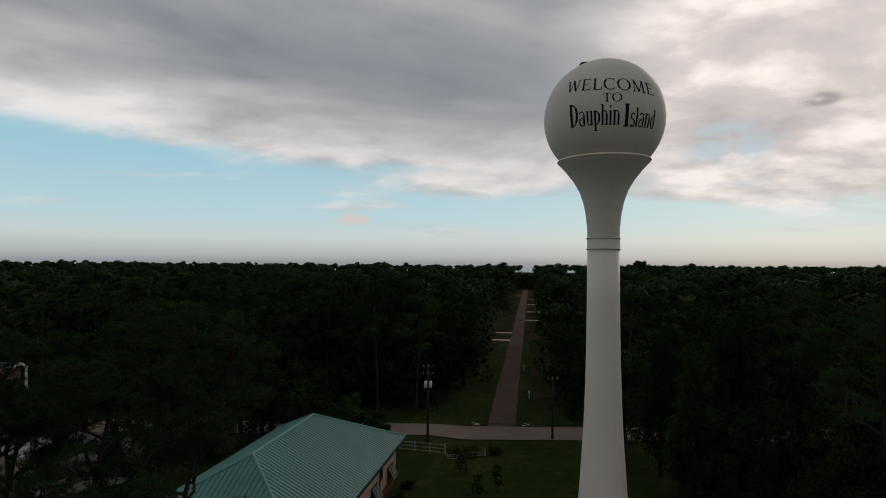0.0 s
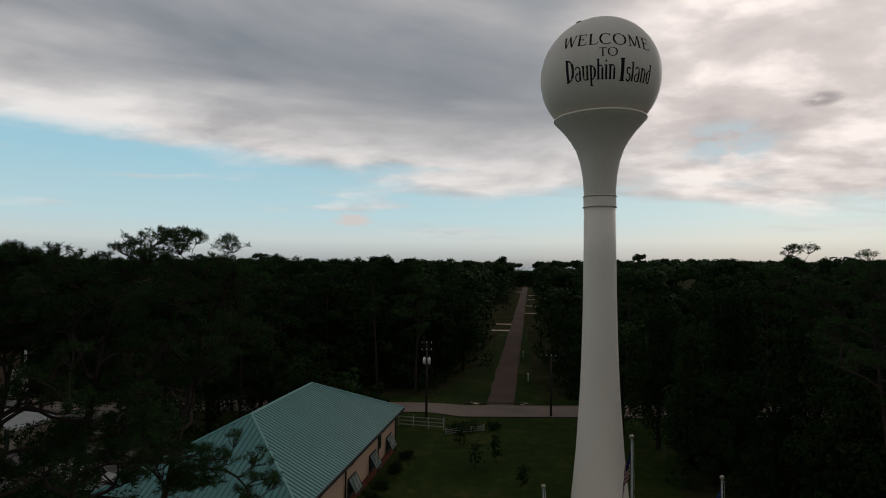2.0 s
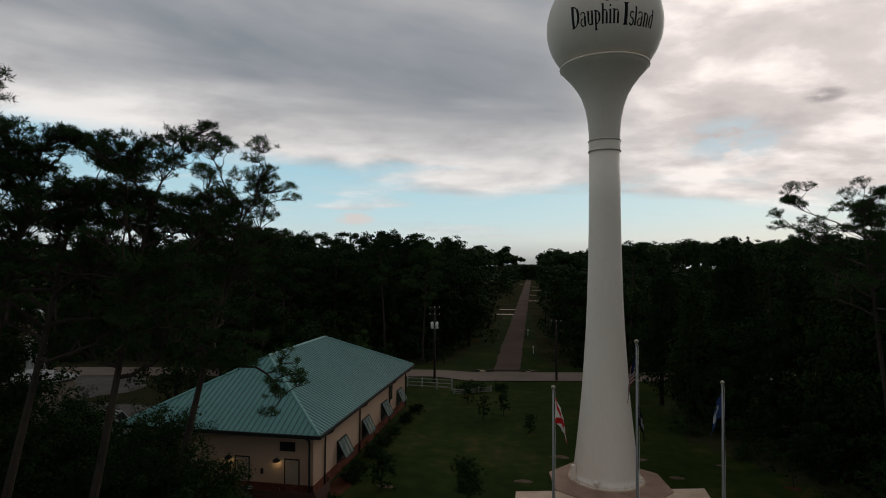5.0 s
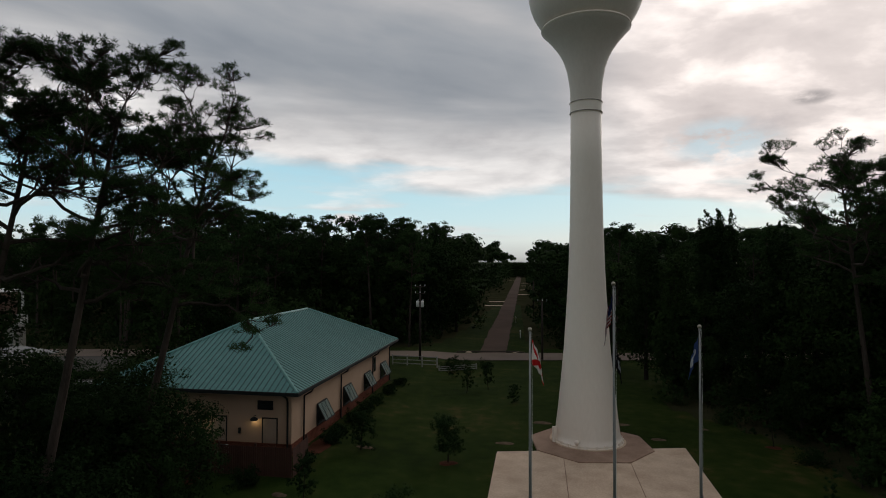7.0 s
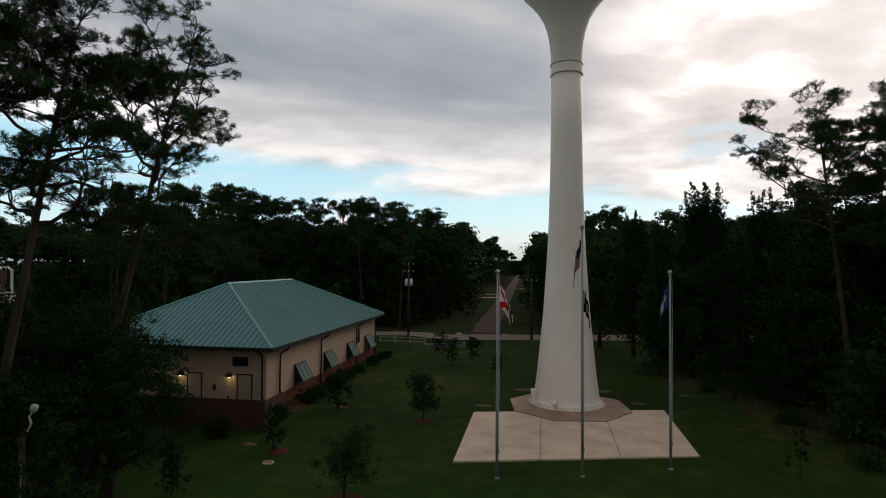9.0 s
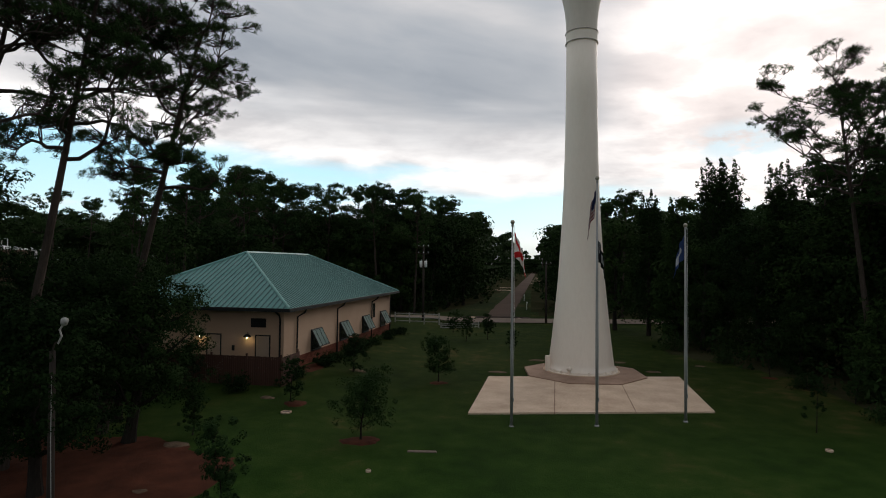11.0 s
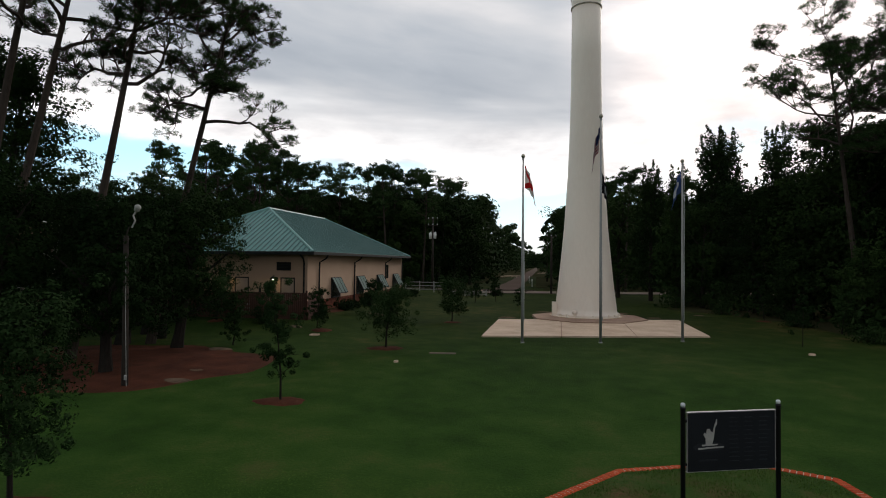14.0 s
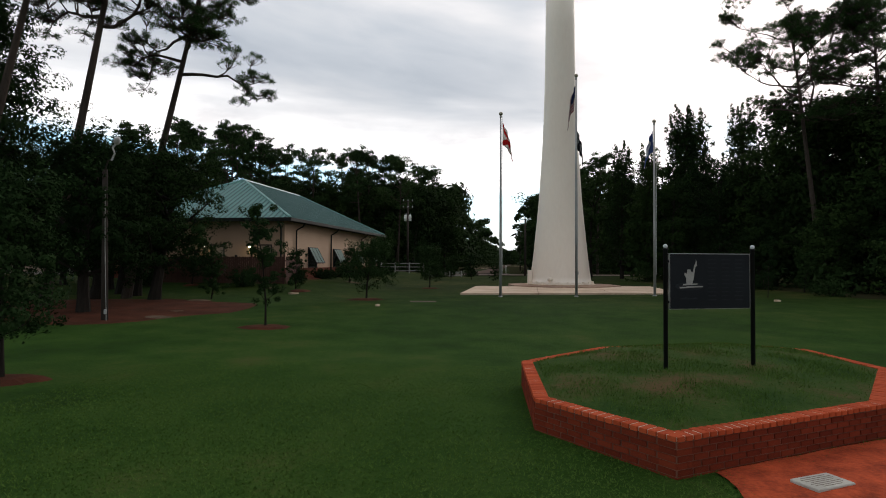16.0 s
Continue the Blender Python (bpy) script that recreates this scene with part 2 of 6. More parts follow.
M_FENCE = surface("dark_stained_fence", (0.045, 0.020, 0.014), (0.085, 0.038, 0.026), 0.85, 1.5, 20.0, bump=0.3, random_mix=0.1, stretch=(1, 1, 0.2))
M_WHITEPAINT = surface("white_paint", (0.66, 0.64, 0.60), (0.78, 0.76, 0.72), 0.6, 2.0, 20.0, bump=0.08)
M_GREYPAINT = surface("grey_enamel", (0.42, 0.43, 0.43), (0.56, 0.57, 0.57), 0.5, 2.0, 20.0, bump=0.05)
M_GLASS = surface("dark_window", (0.012, 0.014, 0.015), (0.025, 0.028, 0.030), 0.12, 1.0, 6.0, bump=0.02, spec=0.7)
M_SIGN = surface("black_sign_board", (0.007, 0.008, 0.010), (0.012, 0.014, 0.017), 0.6, 2.0, 25.0, bump=0.05, spec=0.12)
M_SHUTTER = surface("grey_green_slat", (0.17, 0.24, 0.22), (0.25, 0.33, 0.30), 0.55, 1.5, 15.0, bump=0.05)
M_DOOR = surface("tan_door_paint", (0.26, 0.195, 0.145), (0.33, 0.25, 0.19), 0.6, 1.0, 12.0, bump=0.05)
M_BULB = glowing("warm_bulb", (1.0, 0.80, 0.42), 26.0)
M_STONE = surface("pale_grey_stone", (0.30, 0.28, 0.24), (0.46, 0.43, 0.37), 0.85, 3.0, 30.0, bump=0.2)
M_GREYDARK = surface("dim_grey_print", (0.013, 0.0145, 0.017), (0.022, 0.024, 0.028), 0.6, 3.0, 30.0, bump=0.0, spec=0.1)
M_TANK = surface("brown_tank_paint", (0.17, 0.10, 0.075), (0.26, 0.165, 0.125), 0.6, 0.4, 6.0, bump=0.05, stretch=(1, 1, 0.3))
M_KERB = surface("dark_kerb", (0.035, 0.028, 0.022), (0.09, 0.07, 0.055), 0.95, 1.0, 14.0, bump=0.4, world_space=True)
M_GRASS = foliage("grass_blades", (0.032, 0.078, 0.013), (0.078, 0.126, 0.027), 0.0, 0.3, 0.9)
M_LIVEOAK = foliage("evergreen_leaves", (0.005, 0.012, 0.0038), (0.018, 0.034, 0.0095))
M_PINE = foliage("pine_needles", (0.012, 0.026, 0.0095), (0.038, 0.066, 0.021))
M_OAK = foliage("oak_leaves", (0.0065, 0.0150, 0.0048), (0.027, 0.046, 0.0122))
# lighter upper tone: distance haze mixed into the leaf colour
M_CANOPY = foliage("hazy_canopy_leaves", (0.006, 0.015, 0.0048), (0.036, 0.060, 0.0165), 0.2, 0.05, 0.10)
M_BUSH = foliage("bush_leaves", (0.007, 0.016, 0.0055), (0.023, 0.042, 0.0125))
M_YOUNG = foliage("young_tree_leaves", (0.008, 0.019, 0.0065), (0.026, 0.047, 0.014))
M_MULCH = surface("pine_straw_mulch", (0.032, 0.0125, 0.0075), (0.098, 0.034, 0.019), 0.97, 1.0, 35.0, spec=0.05, bump=0.8, world_space=True)
M_DIRT = surface("dry_bare_soil", (0.045, 0.032, 0.020), (0.16, 0.112, 0.076), 0.97, 2.2, 16.0, spec=0.03, bump=0.5, world_space=True)
M_BRICKPATH = surface("brick_red_path", (0.14, 0.024, 0.012), (0.52, 0.088, 0.032), 0.95, 3.2, 22.0, bump=0.5, world_space=True, spec=0.05)


def lawn_material(name, stops, large=0.10, far_stops=None):
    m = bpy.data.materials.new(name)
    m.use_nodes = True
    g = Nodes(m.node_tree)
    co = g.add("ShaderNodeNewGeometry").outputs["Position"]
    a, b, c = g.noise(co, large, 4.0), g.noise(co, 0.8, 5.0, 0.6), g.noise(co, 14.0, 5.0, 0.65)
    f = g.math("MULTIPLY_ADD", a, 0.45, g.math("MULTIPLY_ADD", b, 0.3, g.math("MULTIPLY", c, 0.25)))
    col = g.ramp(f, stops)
    # blends to a second, darker and browner ramp towards +y
    if far_stops:
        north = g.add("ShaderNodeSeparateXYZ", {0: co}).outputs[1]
        col = g.mix(g.smooth(g.math("MULTIPLY_ADD", a, 14.0, north), -26.0, 3.0), col, g.ramp(f, far_stops))
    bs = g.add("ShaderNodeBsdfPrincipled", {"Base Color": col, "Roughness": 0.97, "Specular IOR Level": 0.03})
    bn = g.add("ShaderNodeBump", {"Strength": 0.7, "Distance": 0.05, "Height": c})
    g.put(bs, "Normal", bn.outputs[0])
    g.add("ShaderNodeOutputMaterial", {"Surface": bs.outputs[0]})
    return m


M_LAWN = lawn_material("lawn", [(0.38, (0.0140, 0.0330, 0.0058)), (0.48, (0.0225, 0.0530, 0.0082)), (0.55, (0.031, 0.0630, 0.0108)), (0.63, (0.056, 0.0670, 0.0180))], far_stops=[(0.39, (0.0105, 0.0185, 0.0036)), (0.48, (0.0175, 0.0290, 0.0052)), (0.55, (0.026, 0.0360, 0.0074)), (0.62, (0.058, 0.0460, 0.0155))])
M_ROUGHLAWN = lawn_material("rough_lawn", [(0.40, (0.016, 0.042, 0.0075)), (0.49, (0.033, 0.062, 0.0125)), (0.55, (0.056, 0.060, 0.019)), (0.62, (0.092, 0.058, 0.027))], 0.7)
M_FLOOR = surface("woodland_floor", (0.020, 0.022, 0.010), (0.050, 0.046, 0.024), 0.98, 0.15, 5.0, bump=0.4, spec=0.0, world_space=True)
M_SEA = surface("grey_sea", (0.10, 0.13, 0.15), (0.14, 0.17, 0.19), 0.25, 0.01, 0.3, bump=0.1, world_space=True)


# ---------------------------------------------------------------- mesh helpers
class Bag:
    """Collects vertices and faces for one mesh."""

    def __init__(self):
        self.v, self.f = [], []

    def add(self, verts, faces, m=None):
        n = len(self.v)
        self.v += [tuple(m @ Vector(p)) for p in verts] if m is not None else [tuple(p) for p in verts]
        self.f += [tuple(n + i for i in q) for q in faces]
        return self

    def box(self, x0, x1, y0, y1, z0, z1, m=None, bevel=0.0):
        if bevel <= 0:
            v = [(x, y, z) for z in (z0, z1) for y in (y0, y1) for x in (x0, x1)]
            return self.add(v, [(0, 2, 3, 1), (4, 5, 7, 6), (0, 1, 5, 4), (1, 3, 7, 5), (3, 2, 6, 7), (2, 0, 4, 6)], m)
        b = bevel
        ring = [(x0 + b, y0), (x1 - b, y0), (x1, y0 + b), (x1, y1 - b), (x1 - b, y1), (x0 + b, y1), (x0, y1 - b), (x0, y0 + b)]
        cx, cy = (x0 + x1) / 2, (y0 + y1) / 2
        inn = [(cx + (x - cx) * max(0, (abs(x - cx) - b)) / max(1e-6, abs(x - cx)), cy + (y - cy) * max(0, (abs(y - cy) - b)) / max(1e-6, abs(y - cy))) for x, y in ring]
        v = [(x, y, z0) for x, y in ring] + [(x, y, z1 - b) for x, y in ring] + [(x, y, z1) for x, y in inn]
        f = [tuple(reversed(range(8))), tuple(range(16, 24))]
        for k in (0, 8):
            f += [(k + i, k + (i + 1) % 8, k + 8 + (i + 1) % 8, k + 8 + i) for i in range(8)]
        return self.add(v, f, m)

    def revolve(self, profile, n=48, m=None, caps=True):
        """profile: (radius, z) from bottom to top."""
        v = [(r * math.cos(2 * math.pi * i / n), r * math.sin(2 * math.pi * i / n), z) for r, z in profile for i in range(n)]
        f = [(k * n + i, k * n + (i + 1) % n, (k + 1) * n + (i + 1) % n, (k + 1) * n + i) for k in range(len(profile) - 1) for i in range(n)]
        if caps:
            f += [tuple(reversed(range(n))), tuple(range((len(profile) - 1) * n, len(profile) * n))]
        return self.add(v, f, m)

    def tube(self, pts, radii, n=8):
        """A tapered tube through the points."""
        pts = [Vector(p) for p in pts]
        if not hasattr(radii, "__len__"):
            radii = [radii] * len(pts)
        v, side = [], None
        for i, p in enumerate(pts):
            d = (pts[min(i + 1, len(pts) - 1)] - pts[max(i - 1, 0)]).normalized()
            if side is None:
                side = d.orthogonal().normalized()
            side = (side - d * side.dot(d)).normalized()
            up = d.cross(side)
            for k in range(n):
                a = 2 * math.pi * k / n
                v.append(p + (side * math.cos(a) + up * math.sin(a)) * radii[i])
        f = [(k * n + i, k * n + (i + 1) % n, (k + 1) * n + (i + 1) % n, (k + 1) * n + i) for k in range(len(pts) - 1) for i in range(n)]
        f += [tuple(reversed(range(n))), tuple(range((len(pts) - 1) * n, len(pts) * n))]
        return self.add(v, f)

    def prism(self, outline, z0, z1, m=None):
        n = len(outline)
        v = [(x, y, z0) for x, y in outline] + [(x, y, z1) for x, y in outline]
        return self.add(v, [tuple(reversed(range(n))), tuple(range(n, 2 * n))] + [(i, (i + 1) % n, n + (i + 1) % n, n + i) for i in range(n)], m)

    def lattice(self, ys, zs, holes, thick, m):
        """A plate with openings, as one connected mesh; holes are (column, row) cells."""
        ny, nz = len(ys), len(zs)
        v = [(x, y, z) for x in (-thick / 2, thick / 2) for z in zs for y in ys]
        n = ny * nz
        solid = {(i, j) for i in range(ny - 1) for j in range(nz - 1)} - set(holes)
        f = []
        for i, j in solid:
            a, b, c, d = j * ny + i, j * ny + i + 1, (j + 1) * ny + i + 1, (j + 1) * ny + i
            f += [(a, d, c, b), (n + a, n + b, n + c, n + d)]
            for (di, dj), (p, q) in (((-1, 0), (d, a)), ((1, 0), (b, c)), ((0, -1), (a, b)), ((0, 1), (c, d))):
                if (i + di, j + dj) not in solid:
                    f.append((p, q, n + q, n + p))
        return self.add(v, f, m)

    def mesh(self, name, material, smooth=False):
        me = bpy.data.meshes.new(name)
        me.from_pydata(self.v, [], self.f)
        me.materials.append(material)
        if smooth:
            me.shade_smooth()
        me.update()
        return me


def part(name, bag, material, parent=None, label="", smooth=False, at=None):
    """One mesh object, under a thing or under a part."""
    me = bag.mesh(name, material, smooth) if isinstance(bag, Bag) else bag
    ob = new(name, me)
    if at is not None:
        ob.matrix_basis = at
    if parent is not None:
        ob.parent = parent
    if label:
        ob["label"] = label
    return ob


def thing(name, label, category, group="", at=None):
    ob = new(name)
    ob.empty_display_size = 0.2
    if at is not None:
        ob.matrix_basis = at
    return tagged(ob, label, category, group)


def setting(name, bag, material, label="", category="", smooth=False):
    return tagged(part(name, bag, material, smooth=smooth), label, category, kind="structure")


def step(a, b, v):
    q = min(1.0, max(0.0, (v - a) / (b - a)))
    return q * q * (3 - 2 * q)


def ground_z(x, y):
    """Height of the ground: a gentle fall towards the planter, a low rise under the building."""
    z = -0.35 * step(-20.0, -33.0, y)
    z += 0.62 * step(-12.5, -19.0, x) * step(-16.0, -8.0, y) * step(48.0, 30.0, y)
    return z


# ---------------------------------------------------------------- ground, street and road
LAWN = [(-60, -70), (40, -70), (40, -22), (15.0, -14.0), (15.5, 0.0), (8.5, 11.0), (12.0, 24.0), (40, 30.0), (40, 46), (-1.0, 46.0), (-3.0, 46.0), (-4.5, 140), (-12.5, 140), (-16.0, 60.0), (-19.0, 46), (-44, 33), (-44, -20)]


def inside(x, y, poly):
    hit = False
    for (x0, y0), (x1, y1) in zip(poly, poly[1:] + poly[:1]):
        if (y0 > y) != (y1 > y) and x < x0 + (y - y0) / (y1 - y0) * (x1 - x0):
            hit = not hit
    return hit


def lines(lo, hi, step_in, far):
    inner = list(np.arange(lo, hi + 0.01, step_in))
    out, d = [], 4.0
    while d < far:
        out.append(d)
        d *= 1.45
    return [lo - d for d in reversed(out)] + inner + [hi + d for d in out]


def build_ground():
    xs, ys = lines(-60, 50, 1.25, 6000), lines(-60, 60, 1.25, 9000)
    v = [(x, y, ground_z(x, y) + 0.03 * noise.noise(Vector((x * 0.3, y * 0.3, 0)))) for y in ys for x in xs]
    nx = len(xs)
    f, mi = [], []
    for j in range(len(ys) - 1):
        for i in range(nx - 1):
            f.append((j * nx + i, j * nx + i + 1, (j + 1) * nx + i + 1, (j + 1) * nx + i))
            cx, cy = (xs[i] + xs[i + 1]) / 2, (ys[j] + ys[j + 1]) / 2
            mi.append(2 if cy > 1500 else 0 if inside(cx, cy, LAWN) else 1)
    me = bpy.data.meshes.new("ground")
    me.from_pydata(v, [], f)
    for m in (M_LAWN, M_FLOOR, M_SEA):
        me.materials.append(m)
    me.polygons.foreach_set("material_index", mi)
    me.shade_smooth()
    tagged(new("ground", me), "mown green lawn running into dark woodland floor", "ground", kind="structure")


build_ground()


def strip(left, right, lift, n=40):
    """A road ribbon between two edges given as end points, hugging the ground."""
    b, v, f = Bag(), [], []
    for i in range(n + 1):
        t = i / n
        for (a, c) in ((left[0], left[1]), (right[0], right[1])):
            x, y = a[0] + (c[0] - a[0]) * t, a[1] + (c[1] - a[1]) * t
            wob = 0.25 * noise.noise(Vector((x * 0.15, y * 0.15, 3.1))) + 0.22 * noise.noise(Vector((x * 0.9, y * 0.9, 5.1))) + 0.10 * noise.noise(Vector((x * 2.3, y * 2.3, 1.1)))
            x, y = x + wob, y + wob * 0.5
            v.append((x, y, ground_z(x, y) + lift))
    f = [(2 * i, 2 * i + 1, 2 * i + 3, 2 * i + 2) for i in range(n)]
    return b.add(v, f)


setting("street", strip([(-90, 22.2), (80, 46.8)], [(-90, 28.4), (80, 53.0)], 0.10, 420), M_STREET, "pale concrete cross street beyond the lawn", "street")
setting("road", strip([(-10.75, 39.8), (-1.6, 700.0)], [(-6.75, 40.8), (3.0, 700.0)], 0.075, 900), M_ROAD, "straight brown road running away between the woods", "road")


# ---------------------------------------------------------------- water tower
def bow(cx, cy, rx, ry, a0, a1, n=14):
    """Points along a part of an ellipse, by degrees."""
    return [(cx + rx * math.cos(radians(a0 + (a1 - a0) * i / n)), cy + ry * math.sin(radians(a0 + (a1 - a0) * i / n))) for i in range(n + 1)]


def serif(x, y, half=0.13, thick=0.055):
    return ([(x - half, y), (x + half, y)], thick)


# strokes of each painted letter: points and width, in units of its height; the last number is how far the next letter moves on
GLYPHS = {
    "W": ([([(0.08, 1), (0.34, 0)], 0.15), ([(0.34, 0), (0.58, 0.97)], 0.07), ([(0.56, 0.97), (0.84, 0)], 0.15), ([(0.84, 0), (1.10, 1)], 0.07), serif(0.08, 0.98), serif(1.10, 0.98), serif(0.56, 0.98, 0.1)], 1.28),
    "E": ([([(0.16, 0), (0.16, 1)], 0.15), ([(0.04, 0.97), (0.66, 0.97)], 0.065), ([(0.16, 0.52), (0.50, 0.52)], 0.06), ([(0.04, 0.03), (0.68, 0.03)], 0.065), ([(0.65, 0.97), (0.65, 0.78)], 0.05), ([(0.49, 0.62), (0.49, 0.42)], 0.05), ([(0.67, 0.03), (0.70, 0.25)], 0.05)], 0.86),
    "L": ([([(0.16, 0), (0.16, 1)], 0.15), serif(0.16, 0.97, 0.15), ([(0.03, 0.03), (0.64, 0.03)], 0.065), ([(0.63, 0.03), (0.66, 0.26)], 0.05)], 0.80),
    "C": ([(bow(0.48, 0.5, 0.42, 0.48, 48, 130), 0.07), (bow(0.48, 0.5, 0.42, 0.48, 128, 232), 0.14), (bow(0.48, 0.5, 0.42, 0.48, 230, 318), 0.07), ([(0.77, 0.70), (0.78, 0.98)], 0.05)], 0.98),
    "O": ([(bow(0.5, 0.5, 0.44, 0.48, 45, 135), 0.07), (bow(0.5, 0.5, 0.44, 0.48, 133, 227), 0.14), (bow(0.5, 0.5, 0.44, 0.48, 225, 315), 0.07), (bow(0.5, 0.5, 0.44, 0.48, 313, 407), 0.14)], 1.10),
    "M": ([([(0.16, 0), (0.20, 1)], 0.07), ([(0.20, 1), (0.54, 0.04)], 0.14), ([(0.54, 0.04), (0.88, 1)], 0.07), ([(0.88, 1), (0.94, 0)], 0.15), serif(0.16, 0.03), serif(0.94, 0.03, 0.15), serif(0.14, 0.97, 0.09), serif(0.94, 0.97, 0.09)], 1.22),
    "T": ([([(0.42, 0), (0.42, 1)], 0.14), ([(0.04, 0.97), (0.80, 0.97)], 0.07), ([(0.05, 0.97), (0.03, 0.76)], 0.05), ([(0.79, 0.97), (0.81, 0.76)], 0.05), serif(0.42, 0.03, 0.15)], 0.92),
    "D": ([([(0.10, 0.02), (0.09, 0.98)], 0.13), ([(0.0, 0.99), (0.14, 0.97)], 0.06), ([(0.0, 0.02), (0.14, 0.02)], 0.06), (bow(0.12, 0.5, 0.25, 0.46, 88, 40), 0.06), (bow(0.12, 0.5, 0.25, 0.46, 42, -42), 0.11), (bow(0.12, 0.5, 0.25, 0.46, -40, -88), 0.06)], 0.45),
    "a": ([(bow(0.13, 0.17, 0.10, 0.16, 70, 300), 0.055), ([(0.23, 0.0), (0.23, 0.46)], 0.085), (bow(0.13, 0.48, 0.10, 0.14, 0, 165), 0.055)], 0.32),
    "u": ([([(0.07, 0.62), (0.07, 0.16)], 0.085), (bow(0.155, 0.15, 0.085, 0.13, 180, 350), 0.05), ([(0.24, 0.62), (0.24, 0.0)], 0.085), serif(0.04, 0.61, 0.05, 0.04), serif(0.22, 0.61, 0.05, 0.04)], 0.33),
    "p": ([([(0.07, 0.62), (0.07, -0.24)], 0.085), (bow(0.10, 0.31, 0.14, 0.28, 100, 40), 0.05), (bow(0.10, 0.31, 0.14, 0.28, 42, -42), 0.085), (bow(0.10, 0.31, 0.14, 0.28, -40, -100), 0.05), serif(0.08, -0.23, 0.08, 0.04), serif(0.04, 0.61, 0.05, 0.04)], 0.31),
    "h": ([([(0.07, 0.88), (0.07, 0.0)], 0.085), (bow(0.155, 0.46, 0.085, 0.14, 170, 10), 0.05), ([(0.24, 0.48), (0.24, 0.0)], 0.085), serif(0.04, 0.87, 0.05, 0.04), serif(0.07, 0.02, 0.06, 0.04), serif(0.24, 0.02, 0.06, 0.04)], 0.33),
    "i": ([([(0.07, 0.60), (0.07, 0.0)], 0.085), serif(0.04, 0.60, 0.05, 0.04), serif(0.07, 0.02, 0.06, 0.04), ([(0.035, 0.78), (0.105, 0.78)], 0.09)], 0.17),
    "n": ([([(0.07, 0.62), (0.07, 0.0)], 0.085), (bow(0.155, 0.46, 0.085, 0.14, 170, 10), 0.05), ([(0.24, 0.48), (0.24, 0.0)], 0.085), serif(0.04, 0.61, 0.05, 0.04), serif(0.07, 0.02, 0.06, 0.04), serif(0.24, 0.02, 0.06, 0.04)], 0.33),
    "I": ([([(0.09, 0.0), (0.09, 1.0)], 0.15), serif(0.09, 0.98, 0.11, 0.06), serif(0.09, 0.02, 0.12, 0.06)], 0.26),
    "s": ([(bow(0.12, 0.46, 0.08, 0.14, 30, 265), 0.06), (bow(0.12, 0.16, 0.09, 0.16, 90, -160), 0.07)], 0.26),
    "l": ([([(0.06, 0.84), (0.06, 0.0)], 0.085), serif(0.03, 0.83, 0.05, 0.04), serif(0.06, 0.02, 0.06, 0.04)], 0.16),
    "d": ([([(0.24, 0.84), (0.24, 0.0)], 0.085), (bow(0.18, 0.30, 0.13, 0.28, 80, 140), 0.05), (bow(0.18, 0.30, 0.13, 0.28, 138, 222), 0.085), (bow(0.18, 0.30, 0.13, 0.28, 220, 280), 0.05), serif(0.21, 0.83, 0.05, 0.04)], 0.33),
}


TANK_Z, TANK_R = 34.15, 4.30


def ribbon(points, width):
    """A flat stroke of even width along a line of points, as quads."""
    fine = []
    for a, b in zip(points, points[1:]):
        k = max(1, int(math.dist(a, b) / 0.09))
        fine += [(a[0] + (b[0] - a[0]) * i / k, a[1] + (b[1] - a[1]) * i / k) for i in range(k)]
    fine.append(points[-1])
    v = []
    for i, (x, y) in enumerate(fine):
        (x0, y0), (x1, y1) = fine[max(i - 1, 0)], fine[min(i + 1, len(fine) - 1)]
        q = math.hypot(x1 - x0, y1 - y0) or 1.0
        nx, ny = -(y1 - y0) / q * width / 2, (x1 - x0) / q * width / 2
        v += [(x + nx, y + ny), (x - nx, y - ny)]
    return v, [(2 * i, 2 * i + 1, 2 * i + 3, 2 * i + 2) for i in range(len(fine) - 1)]


def tank_word(body, az0, az1, low0, low1, height, parent, label):
    """Painted letters on the round tank: bearings of its ends, latitude of its foot at either end, and height (degrees)."""
    total = sum(GLYPHS[c][1] for c in body) - 0.04
    at = 0.0
    for c in body:
        strokes, go = GLYPHS[c]
        b = Bag()
        for k, (points, width) in enumerate(strokes):
            v, f = ribbon(points, width)
            r = TANK_R + 0.010 + 0.0012 * k
            out = []
            for x, y in v:
                t = (at + x) / total
                a, la = radians(az0 + (az1 - az0) * t), radians(low0 + (low1 - low0) * t + height * y)
                out.append((r * math.cos(la) * math.cos(a), r * math.cos(la) * math.sin(a), TANK_Z + r * math.sin(la)))
            b.add(out, f)
        part("letter", b, M_BLACK, parent, label)
        at += go


